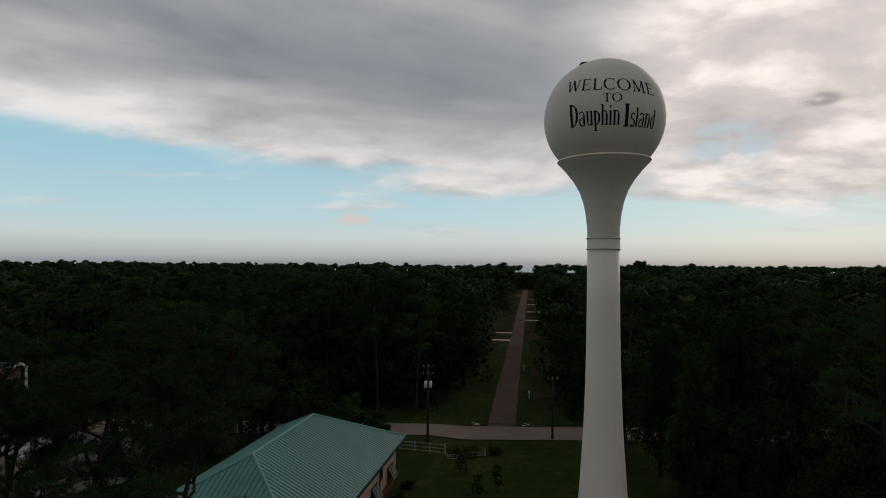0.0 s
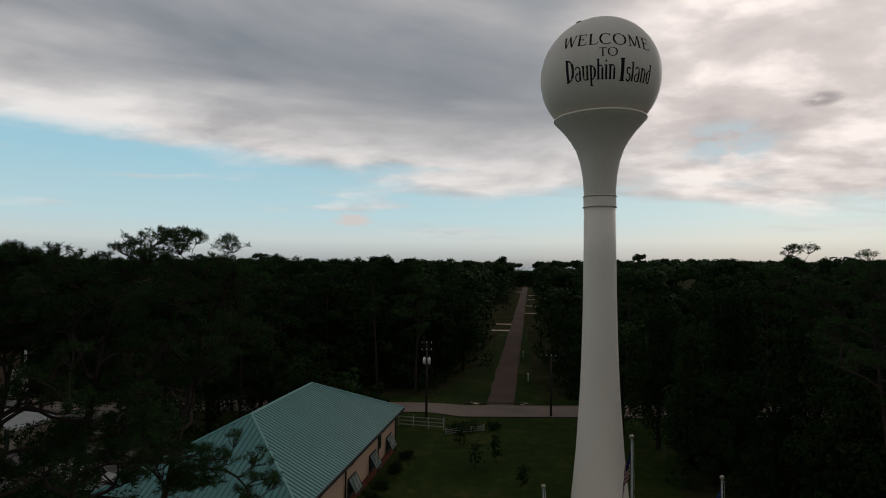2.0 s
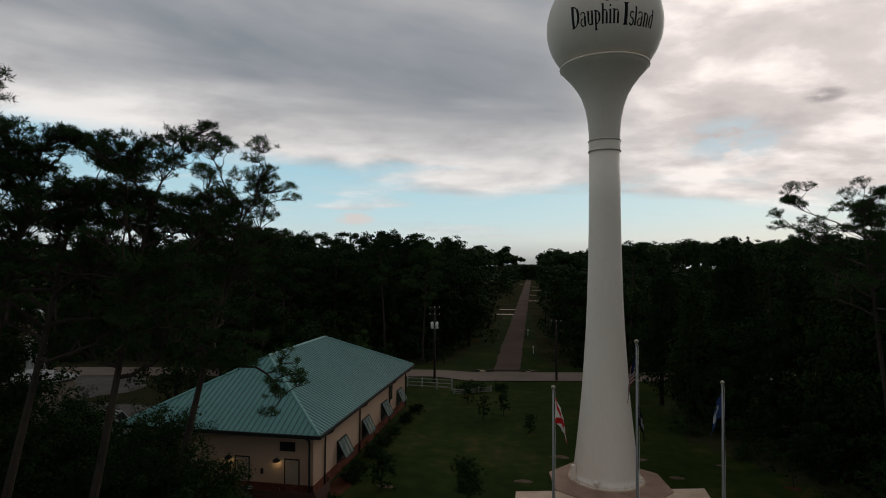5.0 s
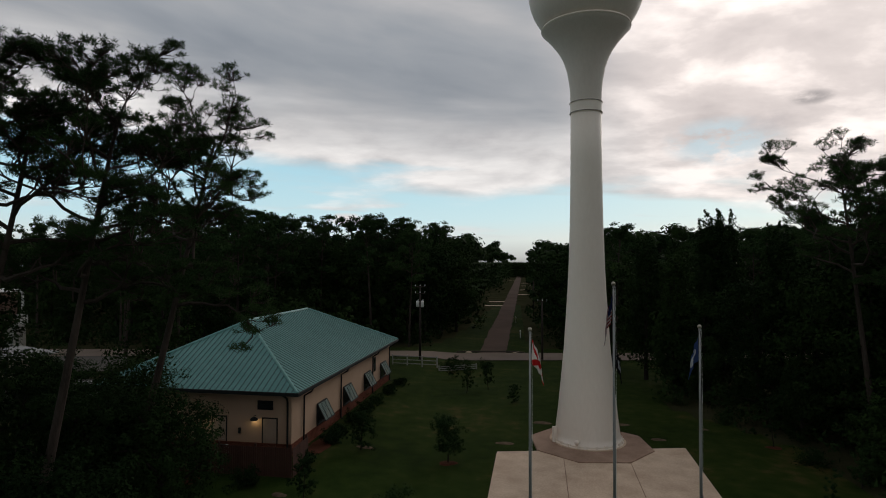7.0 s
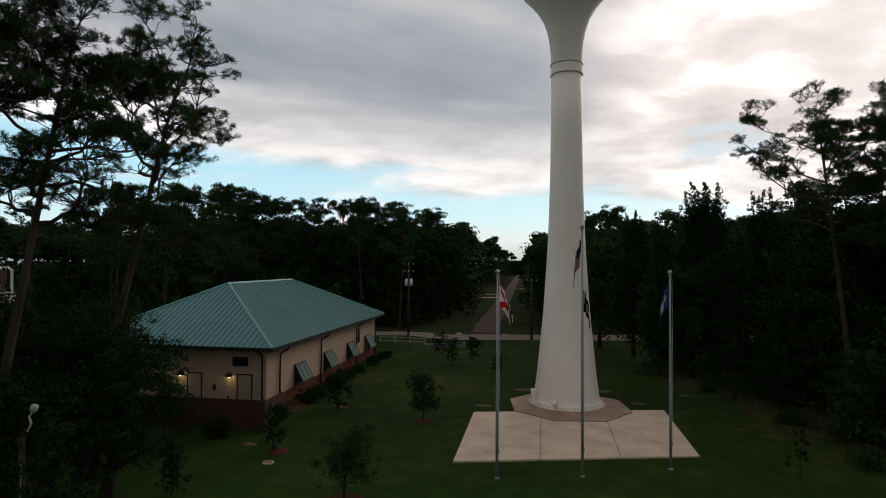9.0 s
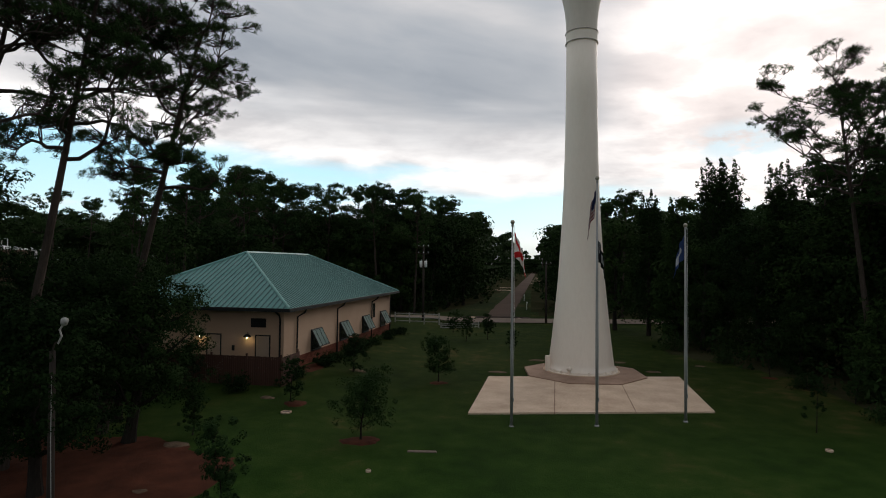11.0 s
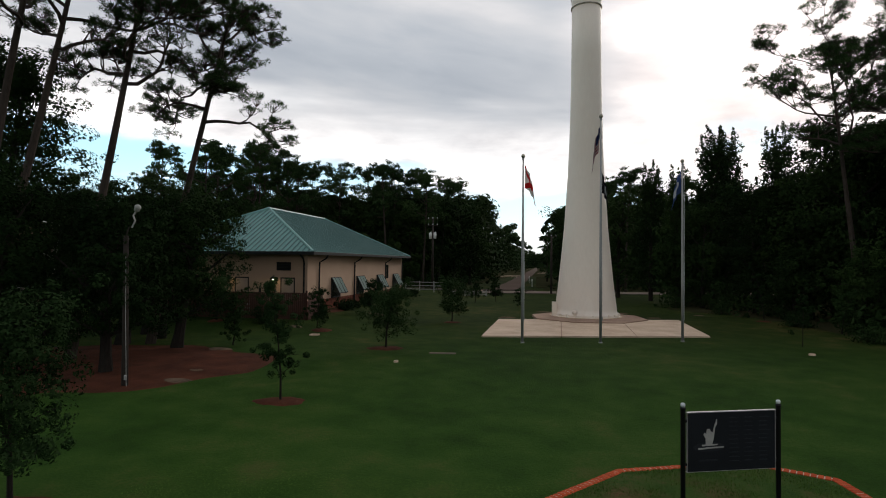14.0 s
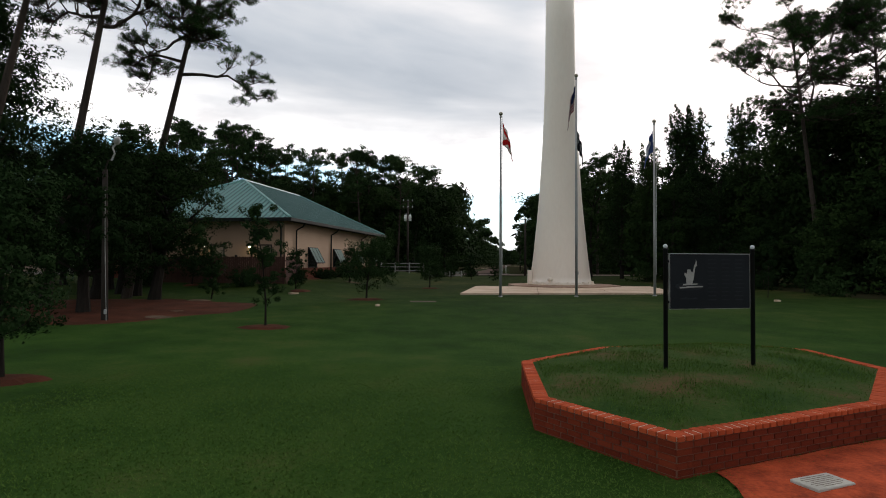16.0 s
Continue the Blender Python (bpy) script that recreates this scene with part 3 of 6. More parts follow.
def build_tower():
    top = thing("water_tower", "tall cream-white painted steel water tower with a round tank", "water tower")
    stem = [(2.50, 0.20), (2.50, 0.40), (2.42, 0.42), (2.36, 0.8), (2.16, 2.4), (1.90, 4.9), (1.70, 7.0), (1.56, 9.1), (1.42, 11.2), (1.32, 13.4), (1.24, 16.0), (1.19, 18.5), (1.16, 21.0), (1.14, 24.6)]
    part("pedestal", Bag().revolve(stem, 64), M_WHITE, top, smooth=True)
    part("collar", Bag().revolve([(1.14, 24.6), (1.20, 24.62), (1.20, 24.70), (1.165, 24.72), (1.165, 25.38), (1.20, 25.40), (1.20, 25.48), (1.14, 25.5)], 64, caps=False), M_WHITE, top)
    for z in (24.66, 25.44):
        ring = [(1.205 + 0.02 * math.cos(a), z + 0.03 * math.sin(a)) for a in np.linspace(-math.pi, math.pi, 9)]
        part("collar_ring", Bag().revolve(ring, 64, caps=False), M_RUST, top, "dark weathered steel ring", smooth=True)
    # skirt and tank take the paint copies with underside shade coloured in
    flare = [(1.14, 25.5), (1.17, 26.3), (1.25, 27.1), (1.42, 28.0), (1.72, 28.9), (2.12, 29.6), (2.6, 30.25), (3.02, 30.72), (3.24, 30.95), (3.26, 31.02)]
    part("flared_skirt", Bag().revolve(flare, 72, caps=False), M_SKIRT_SHADE, top, smooth=True)
    rim = [(3.10, 30.98), (3.30, 31.0), (3.33, 31.07), (3.30, 31.14), (3.12, 31.20)]
    part("rim", Bag().revolve(rim, 72, caps=False), M_WHITE, top, smooth=True)
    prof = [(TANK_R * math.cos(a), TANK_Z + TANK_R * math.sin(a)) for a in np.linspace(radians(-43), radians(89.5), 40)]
    part("tank", Bag().revolve(prof, 96), M_SHELL_SHADE, top, smooth=True)
    # fittings on the crown
    part("hatch", Bag().revolve([(0.40, 38.0), (0.42, 38.28), (0.36, 38.36), (0.10, 38.40)], 20, Matrix.Translation((-1.35, -0.2, -0.02))), M_DARKTRIM, top, "dark round access hatch", smooth=True)
    for x, y in ((-0.1, 0.0), (0.45, 0.1)):
        part("vent_pipe", Bag().revolve([(0.07, 38.35), (0.07, 38.62), (0.10, 38.63), (0.02, 38.72)], 10, Matrix.Translation((x, y, 0))), M_DARKTRIM, top)
    # base: anchor chairs, hand-hole and pipe box
    part("base_ring", Bag().revolve([(2.62, 0.17), (2.62, 0.24), (2.46, 0.25)], 64, caps=False), M_WHITE, top)
    bolt = Bag().box(-0.07, 0.07, -0.06, 0.06, 0.0, 0.22, bevel=0.01).mesh("anchor_chair", M_WHITE)
    for i in range(24):
        a = 2 * math.pi * (i + 0.5) / 24
        part("anchor_chair", bolt, None, top, at=pose(2.54 * math.cos(a), 2.54 * math.sin(a), 0.22, 0, 0, math.degrees(a)))
    part("pipe_box", Bag().box(-0.16, 0.16, -0.12, 0.12, 0.20, 1.3, pose(-2.46, -0.9, 0, 0, 0, 20), 0.02), M_WHITE, top)
    part("drain_cap", Bag().revolve([(0.16, 0), (0.18, 0.25), (0.10, 0.34)], 16, pose(-0.95, -2.25, 0.62, 90, 0, -22)), M_WHITE, top, smooth=True)
    tank_word("WELCOME", 225.5, 313.5, 16.0, 10.0, 12.2, top, "black painted capital letter")
    tank_word("TO", 261.5, 278.5, 2.0, 1.8, 8.2, top, "black painted capital letter")
    tank_word("Dauphin", 230.5, 276.2, -17.2, -18.4, 20.4, top, "black painted tall letter")
    tank_word("Island", 280.8, 313.4, -19.6, -19.4, 19.6, top, "black painted tall letter")


build_tower()

# ---------------------------------------------------------------- concrete apron and plinth
SLAB = [(-6.95, -13.45), (6.2, -10.65), (6.75, -0.85), (-6.62, -3.4)]


def build_apron():
    apron = tagged(new("apron"), "pale concrete apron in four poured bays in front of the tower", "pavement", kind="structure")
    (ax, ay), (bx, by), (cx, cy), (dx, dy) = SLAB
    cuts = [0.0, 0.345, 0.675, 1.0]
    for i in range(3):
        g0, g1 = cuts[i] + (0.002 if i else 0), cuts[i + 1] - (0.002 if i < 2 else 0)
        quad = [(ax + (bx - ax) * g0, ay + (by - ay) * g0), (ax + (bx - ax) * g1, ay + (by - ay) * g1), (dx + (cx - dx) * g1, dy + (cy - dy) * g1), (dx + (cx - dx) * g0, dy + (cy - dy) * g0)]
        part("slab", Bag().prism(quad, -0.15, 0.09), M_CONCRETE, apron)
    joint = [(ax + 0.05, ay + 0.06), (bx - 0.05, by + 0.05), (cx - 0.05, cy - 0.05), (dx + 0.05, dy - 0.05)]
    part("joint_bed", Bag().prism(joint, -0.15, 0.06), M_PLINTH, apron, "dark dirt-filled joints")
    plinth = thing("tower_plinth", "eight-sided stained concrete plinth under the tower", "plinth")
    ring = [(0.1 + 4.45 * math.cos(radians(45 * i + 22.5 + 6)), -0.7 + 4.45 * math.sin(radians(45 * i + 22.5 + 6))) for i in range(8)]
    part("plinth_slab", Bag().prism(ring, -0.1, 0.155), M_PLINTH, plinth)
    low = [(2.78 * math.cos(a), 2.78 * math.sin(a)) for a in np.linspace(0, 2 * math.pi, 33)[:-1]]
    part("grout_ring", Bag().prism(low, 0.15, 0.20), M_CONCRETE, plinth)


build_apron()


# ---------------------------------------------------------------- flagpoles
def build_flagpole(x, y, h, label):
    p = thing("flagpole", label, "flagpole", "flagpoles by the tower", pose(x, y, ground_z(x, y)))
    part("pole", Bag().revolve([(0.075, -0.1), (0.075, h * 0.35), (0.062, h * 0.6), (0.040, h - 0.15)], 16), M_STEEL, p, smooth=True)
    part("truck", Bag().revolve([(0.045, h - 0.18), (0.06, h - 0.16), (0.06, h - 0.06), (0.02, h - 0.03)], 12), M_STEEL, p)
    ball = [(0.11 * math.cos(a), h + 0.05 + 0.11 * math.sin(a)) for a in np.linspace(-1.5, 1.5, 9)]
    part("ball", Bag().revolve(ball, 16), M_GILT, p, smooth=True)
    part("base_collar", Bag().revolve([(0.12, -0.02), (0.125, 0.03), (0.08, 0.06)], 18), M_STEEL, p, smooth=True)
    part("halyard", Bag().tube([(0.09, -0.02, h - 0.1), (0.11, -0.02, h * 0.5), (0.085, -0.02, 1.3)], 0.006, 5), M_WHITEPAINT, p)
    part("cleat", Bag().box(0.05, 0.11, -0.03, 0.03, 1.22, 1.40, bevel=0.01), M_STEEL, p)
    return p


POLES = [build_flagpole(-4.6, -15.3, 10.0, "brushed aluminium flagpole with a limp white and red flag"),
         build_flagpole(-0.44, -14.45, 12.25, "tall aluminium flagpole with two limp flags"),
         build_flagpole(4.15, -12.8, 10.0, "brushed aluminium flagpole with a limp blue flag")]


# ---------------------------------------------------------------- office building
def build_office():
    ang = math.degrees(math.atan2(1.0, 26.4))
    spot = pose(-19.2, -8.6, 0, 0, 0, -ang)      # near eave corner; local x runs to the far side as minus, y along the long wall
    W, L, EZ, RZ, IN, GZ = 14.8, 26.4, 4.95, 8.75, 0.75, 0.55
    h = thing("office_building", "single-storey tan building with a green standing-seam hip roof", "building", at=spot)
    # core wall, with lap-siding boards on the two sides that show
    part("wall", Bag().box(-W + IN, -IN, IN, L - IN, GZ + 0.85, EZ - 0.15), M_STUCCO, h)
    z = GZ + 0.87
    k = 0
    while z < EZ - 0.35:
        for x0, x1, y0, y1 in ((-W + IN, -IN + 0.02, IN - 0.02, IN + 0.01), (-IN - 0.01, -IN + 0.02, IN + 0.012, L - IN)):
            lap = Bag()
            if y1 - y0 < 0.1:
                lap.add([(x0, y1, z), (x1, y1, z), (x0, y0 - 0.012, z), (x1, y0 - 0.012, z), (x0, y0, z + 0.198), (x1, y0, z + 0.198), (x0, y1, z + 0.198), (x1, y1, z + 0.198)], [(0, 1, 3, 2), (2, 3, 5, 4), (4, 5, 7, 6), (0, 2, 4, 6), (1, 7, 5, 3)])
            else:
                lap.add([(x0, y0, z), (x0, y1, z), (x1 + 0.012, y0, z), (x1 + 0.012, y1, z), (x1, y0, z + 0.198), (x1, y1, z + 0.198), (x0, y0, z + 0.198), (x0, y1, z + 0.198)], [(0, 2, 3, 1), (2, 4, 5, 3), (4, 6, 7, 5), (0, 6, 4, 2), (1, 3, 5, 7)])
            part("siding_board", lap, M_SIDING, h)
        z += 0.20
        k += 1
    base = part("brick_base", Bag().box(-W + IN - 0.05, -IN + 0.05, IN - 0.05, L - IN + 0.05, GZ - 0.6, GZ + 0.85), M_MORTAR, h, "red brick base course")
    soldier = Bag()
    for row in range(11):
        z0 = GZ - 0.02 + row * 0.078
        off = 0.11 if row % 2 else 0.0
        for i in range(int((L - 2 * IN) / 0.22) - 1):
            y0 = IN + off + i * 0.22
            soldier.box(-IN + 0.04, -IN + 0.062, y0 + 0.005, y0 + 0.213, z0 + 0.005, z0 + 0.072)
        for i in range(int((W - 2 * IN) / 0.22) - 1):
            x0 = -W + IN + off + i * 0.22
            soldier.box(x0 + 0.005, x0 + 0.213, IN - 0.062, IN - 0.04, z0 + 0.005, z0 + 0.072)
    tagged(part("brickwork", soldier, M_OLDBRICK, base, "brown-red facing bricks"), kind="stuff")
    part("base_cap", Bag().box(-W + IN - 0.08, -IN + 0.08, IN - 0.08, L - IN + 0.08, GZ + 0.845, GZ + 0.875), M_OLDBRICK, h)
    # bahama shutters, propped out over dark windows
    for y0 in (5.0, 10.7, 16.4, 21.9):
        win = part("window", Bag().box(-IN + 0.02, -IN + 0.05, y0 + 0.1, y0 + 1.8, 1.5, 2.95), M_GLASS, h, "dark window pane")
        for b in (Bag().box(-IN + 0.03, -IN + 0.09, y0 + 0.02, y0 + 0.1, 1.42, 3.03), Bag().box(-IN + 0.03, -IN + 0.09, y0 + 1.8, y0 + 1.88, 1.42, 3.03), Bag().box(-IN + 0.03, -IN + 0.09, y0 + 0.1, y0 + 1.8, 2.95, 3.03), Bag().box(-IN + 0.03, -IN + 0.12, y0 + 0.1, y0 + 1.8, 1.42, 1.5)):
            part("window_frame", b, M_DARKTRIM, win)
        m = Matrix.Translation((-IN + 0.10, y0, 3.02)) @ pose(0, 0, 0, 0, -28, 0)
        sh = part("shutter", Bag().lattice([0.0, 0.07, 0.55, 0.60, 1.27, 1.32, 1.83, 1.90], [-1.40, -1.33, -0.07, 0.0], [(1, 1), (3, 1), (5, 1)], 0.04, m), M_DARKTRIM, h, "dark-framed propped-open louvred shutter")
        for k in range(12):
            zz = -0.12 - k * 0.105
            for u0, u1 in ((0.07, 0.55), (0.60, 1.27), (1.32, 1.83)):
                part("louvre", Bag().box(-0.006, 0.006, u0, u1, -0.06, 0.05, m @ Matrix.Translation((0, 0, zz)) @ pose(0, 0, 0, 0, 35, 0)), M_SHUTTER, sh)
        for yy in (0.03, 1.87):
            part("stay", Bag().tube([(-IN + 0.08, y0 + yy, 1.75), (-IN + 0.62, y0 + yy, 1.72)], 0.012, 5), M_DARKTRIM, sh)
    part("window", Bag().box(-IN + 0.02, -IN + 0.05, 19.6, 20.3, 2.6, 4.0), M_GLASS, h, "narrow dark window")
    # downspouts with a crook under the eave
    for y0 in (2.55, 10.0, 19.0, 25.3):
        part("downspout", Bag().tube([(0.05, y0, EZ - 0.2), (-0.10, y0, EZ - 0.45), (-IN + 0.14, y0, EZ - 0.75), (-IN + 0.12, y0, 2.0), (-IN + 0.13, y0, GZ + 0.15), (-IN + 0.35, y0, GZ + 0.05)], 0.062, 8), M_DARKTRIM, h)
    part("downspout", Bag().tube([(-0.95, -0.05, EZ - 0.2), (-0.95, IN - 0.25, EZ - 0.5), (-0.95, IN - 0.12, EZ - 0.8), (-0.95, IN - 0.12, GZ + 0.1)], 0.062, 8), M_DARKTRIM, h)
    # end wall: louvred vent, two doors, two lamps, meter box
    vent = part("vent", Bag().box(-3.1, -2.0, IN - 0.06, IN - 0.02, 3.60, 4.20), M_DARKTRIM, h, "dark louvred vent")
    for k in range(5):
        part("slat", Bag().box(-3.04, -2.06, -0.03, 0.03, -0.008, 0.008, Matrix.Translation((0, IN - 0.075, 3.68 + 0.11 * k)) @ pose(0, 0, 0, 35)), M_BLACK, vent)
    for x0 in (-6.3, -2.7):
        d = part("door", Bag().box(x0, x0 + 0.95, IN - 0.05, IN - 0.02, GZ + 0.03, 3.02, bevel=0.005), M_DOOR, h, "tan flush metal door")
        part("door_handle", Bag().tube([(x0 + 0.84, IN - 0.07, 1.58), (x0 + 0.84, IN - 0.12, 1.58), (x0 + 0.72, IN - 0.12, 1.58)], 0.014, 6), M_STEEL, d)
        for b in (Bag().box(x0 - 0.08, x0, IN - 0.06, IN - 0.02, GZ, 3.10), Bag().box(x0 + 0.95, x0 + 1.03, IN - 0.06, IN - 0.02, GZ, 3.10), Bag().box(x0, x0 + 0.95, IN - 0.06, IN - 0.02, 3.02, 3.10)):
            part("door_frame", b, M_DARKTRIM, d)
    for x0 in (-6.72, -3.22):
        lamp = part("wall_lamp", Bag().revolve([(0.24, -0.06), (0.25, 0.0), (0.16, 0.10), (0.05, 0.15)], 18, Matrix.Translation((x0, IN - 0.30, 3.02))).tube([(x0, IN - 0.30, 3.15), (x0, IN - 0.25, 3.24), (x0, IN - 0.02, 3.18)], 0.02, 6), M_DARKTRIM, h, "lit gooseneck lamp with a dish shade")
        part("bulb", Bag().revolve([(0.02, -0.10), (0.07, -0.07), (0.07, 0.0), (0.03, 0.03)], 12, Matrix.Translation((x0, IN - 0.30, 3.0))), M_BULB, lamp, "glowing warm bulb", smooth=True)
    part("meter_box", Bag().box(-4.45, -4.28, IN - 0.12, IN - 0.02, 2.0, 2.35, bevel=0.015), M_DARKTRIM, h)
    hw = W / 2
    planes = dict(front=[(-W, 0), (0, 0), (-hw, hw)], side=[(0, 0), (0, L), (-hw, L - hw), (-hw, hw)], back=[(0, L), (-W, L), (-hw, L - hw)], rear=[(-W, L), (-W, 0), (-hw, hw), (-hw, L - hw)])
    for name, pl in planes.items():
        v = [(x, y, RZ if abs(x + hw) < 0.01 else EZ) for x, y in pl]
        n = len(v)
        b = Bag().add([(x, y, z) for x, y, z in v] + [(x, y, z - 0.12) for x, y, z in v], [tuple(range(n)), tuple(reversed(range(n, 2 * n)))] + [(i, n + i, n + (i + 1) % n, (i + 1) % n) for i in range(n)])
        roof = part("roof_plane", b, M_ROOF, h)
        # standing seams, their contact shading painted as a darker green
        slope = (RZ - EZ) / hw
        if name in ("front", "side"):
            seam = 0.41
            count = int((W if name == "front" else L) / seam)
            for k in range(1, count):
                d = k * seam
                if name == "front":
                    reach = min(d, W - d)
                    p0, p1 = (-d, 0.0, EZ), (-d, reach, EZ + slope * reach)
                else:
                    reach = min(d, L - d, hw)
                    p0, p1 = (0.0, d, EZ), (-reach, d, EZ + slope * reach)
                if reach < 0.2:
                    continue
                a, c = Vector(p0), Vector(p1)
                side = Vector((0.032, 0, 0)) if name == "front" else Vector((0, 0.032, 0))
                up = Vector((0, 0, 0.055))
                vv = [a - side, a + side, c + side, c - side, a - side * 0.6 + up, a + side * 0.6 + up, c + side * 0.6 + up, c - side * 0.6 + up]
                part("seam", Bag().add(vv, [(4, 5, 6, 7), (0, 1, 5, 4), (1, 2, 6, 5), (2, 3, 7, 6), (3, 0, 4, 7)]), M_SEAM_SHADE, roof)
    for a, c in (((0, 0, EZ), (-hw, hw, RZ)), ((-W, 0, EZ), (-hw, hw, RZ)), ((0, L, EZ), (-hw, L - hw, RZ)), ((-W, L, EZ), (-hw, L - hw, RZ)), ((-hw, hw, RZ), (-hw, L - hw, RZ))):
        a, c = Vector(a), Vector(c)
        part("ridge_cap", Bag().tube([a + Vector((0, 0, 0.02)), c + Vector((0, 0, 0.02))], 0.10, 6), M_ROOFTRIM, h)
    for b in (Bag().box(-W - 0.08, 0.12, -0.12, 0.0, EZ - 0.22, EZ + 0.01, bevel=0.02), Bag().box(0.0, 0.12, 0.0, L, EZ - 0.22, EZ + 0.01, bevel=0.02)):
        part("gutter", b, M_DARKTRIM, h, "dark bronze gutter")
    part("soffit", Bag().box(-W + 0.05, -0.02, 0.02, L - 0.02, EZ - 0.19, EZ - 0.13), M_DARKTRIM, h)
    return h, (W, L, EZ, IN, GZ)


OFFICE, OFFICE_DIM = build_office()


# ---------------------------------------------------------------- brick planter with the sign
RIM = [(-2.50, -40.33), (0.60, -38.52), (2.26, -35.95), (1.98, -33.75), (0.50, -33.02), (-2.26, -34.02), (-3.96, -36.0), (-3.86, -38.8)]
RIM_Z = 0.09


def fill_z(x, y):
    """Height of the heaped soil inside the planter."""
    cx, cy = sum(q[0] for q in RIM) / 8, sum(q[1] for q in RIM) / 8
    share = 0.0
    for (x0, y0), (x1, y1) in zip(RIM, RIM[1:] + RIM[:1]):
        nx, ny = y1 - y0, x0 - x1
        share = max(share, ((x - cx) * nx + (y - cy) * ny) / ((x0 - cx) * nx + (y0 - cy) * ny))
    rise = float(np.interp(1.0 - share / 0.950, [0.0, 0.08, 0.2, 0.45, 1.0], [0.0, 0.048, 0.086, 0.122, 0.138]))
    return RIM_Z - 0.022 + rise + 0.010 * (y - cy) * min(1.0, rise / 0.08)


def build_planter():
    p = thing("planter", "low eight-sided red brick planter wall filled with grass", "planter")
    cx, cy = sum(q[0] for q in RIM) / 8, sum(q[1] for q in RIM) / 8
    inner = [(q[0] + (cx - q[0]) * 0.050, q[1] + (cy - q[1]) * 0.050) for q in RIM]
    n = 8
    v = [(x, y, -0.6) for x, y in RIM] + [(x, y, RIM_Z - 0.06) for x, y in RIM] + [(x, y, RIM_Z - 0.06) for x, y in inner]
    f = [(i, (i + 1) % n, n + (i + 1) % n, n + i) for i in range(n)] + [(n + i, n + (i + 1) % n, 2 * n + (i + 1) % n, 2 * n + i) for i in range(n)]
    ring = [(q[0] + (cx - q[0]) * k, q[1] + (cy - q[1]) * k, z) for z in (RIM_Z - 0.055, RIM_Z - 0.010) for k in (0.002, 0.045) for q in RIM]
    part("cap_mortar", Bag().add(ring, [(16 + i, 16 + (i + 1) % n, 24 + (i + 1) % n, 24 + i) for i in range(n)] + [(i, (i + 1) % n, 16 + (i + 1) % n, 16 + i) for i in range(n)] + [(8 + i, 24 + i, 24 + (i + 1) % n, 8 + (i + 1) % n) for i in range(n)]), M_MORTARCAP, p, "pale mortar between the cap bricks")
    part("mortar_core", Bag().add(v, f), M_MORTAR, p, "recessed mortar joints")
    # grass fill, heaped
    v, f = [], []
    for q in (1.0, 0.92, 0.8, 0.6, 0.4, 0.2):
        v += [(cx + (x - cx) * q, cy + (y - cy) * q, fill_z(cx + (x - cx) * q, cy + (y - cy) * q)) for x, y in inner]
    v.append((cx, cy, fill_z(cx, cy)))
    for k in range(5):
        f += [(8 * k + i, 8 * k + (i + 1) % 8, 8 * k + 8 + (i + 1) % 8, 8 * k + 8 + i) for i in range(8)]
    f += [(40 + i, 40 + (i + 1) % 8, 48) for i in range(8)]
    part("grass_fill", Bag().add(v, f), M_ROUGHLAWN, p, "green grass filling", smooth=True)
    return p


PLANTER = build_planter()


def build_sign():
    s = thing("memorial_sign", "black sign board with a silver edge on two black posts", "sign")
    a, c = Vector((-1.72, -37.02, 0)), Vector((-0.20, -36.52, 0))
    u = (c - a).normalized()
    ang = math.degrees(math.atan2(u.y, u.x))
    L = (c - a).length
    m = pose(a.x, a.y, 0, 0, 0, ang)
    for k, x in enumerate((0.0, L)):
        q = part("post", Bag().revolve([(0.035, 0.05), (0.035, 2.08), (0.045, 2.085), (0.045, 2.10), (0.02, 2.11)], 14, m @ Matrix.Translation((x, 0, 0))), M_BLACK, s, smooth=True)
        ball = [(0.036 * math.cos(t), 2.14 + 0.036 * math.sin(t)) for t in np.linspace(-1.5, 1.5, 8)]
        part("finial", Bag().revolve(ball, 14, m @ Matrix.Translation((x, 0, 0))), M_GREYPAINT, q, smooth=True)
    part("board", Bag().box(0.07, L - 0.07, -0.015, 0.015, 1.14, 2.02, m), M_SIGN, s)
    return s, m, L


SIGN, SIGN_M, SIGN_L = build_sign()


# ---------------------------------------------------------------- trees
def tri_mesh(name, tris, material):
    """A mesh of loose triangles from an (n, 3, 3) array."""
    n = len(tris)
    me = bpy.data.meshes.new(name)
    me.vertices.add(3 * n)
    me.vertices.foreach_set("co", np.asarray(tris, dtype=np.float32).ravel())
    me.loops.add(3 * n)
    me.loops.foreach_set("vertex_index", np.arange(3 * n, dtype=np.int32))
    me.polygons.add(n)
    me.polygons.foreach_set("loop_start", np.arange(0, 3 * n, 3, dtype=np.int32))
    me.polygons.foreach_set("loop_total", np.full(n, 3, dtype=np.int32))
    me.materials.append(material)
    me.update(calc_edges=True)
    return me


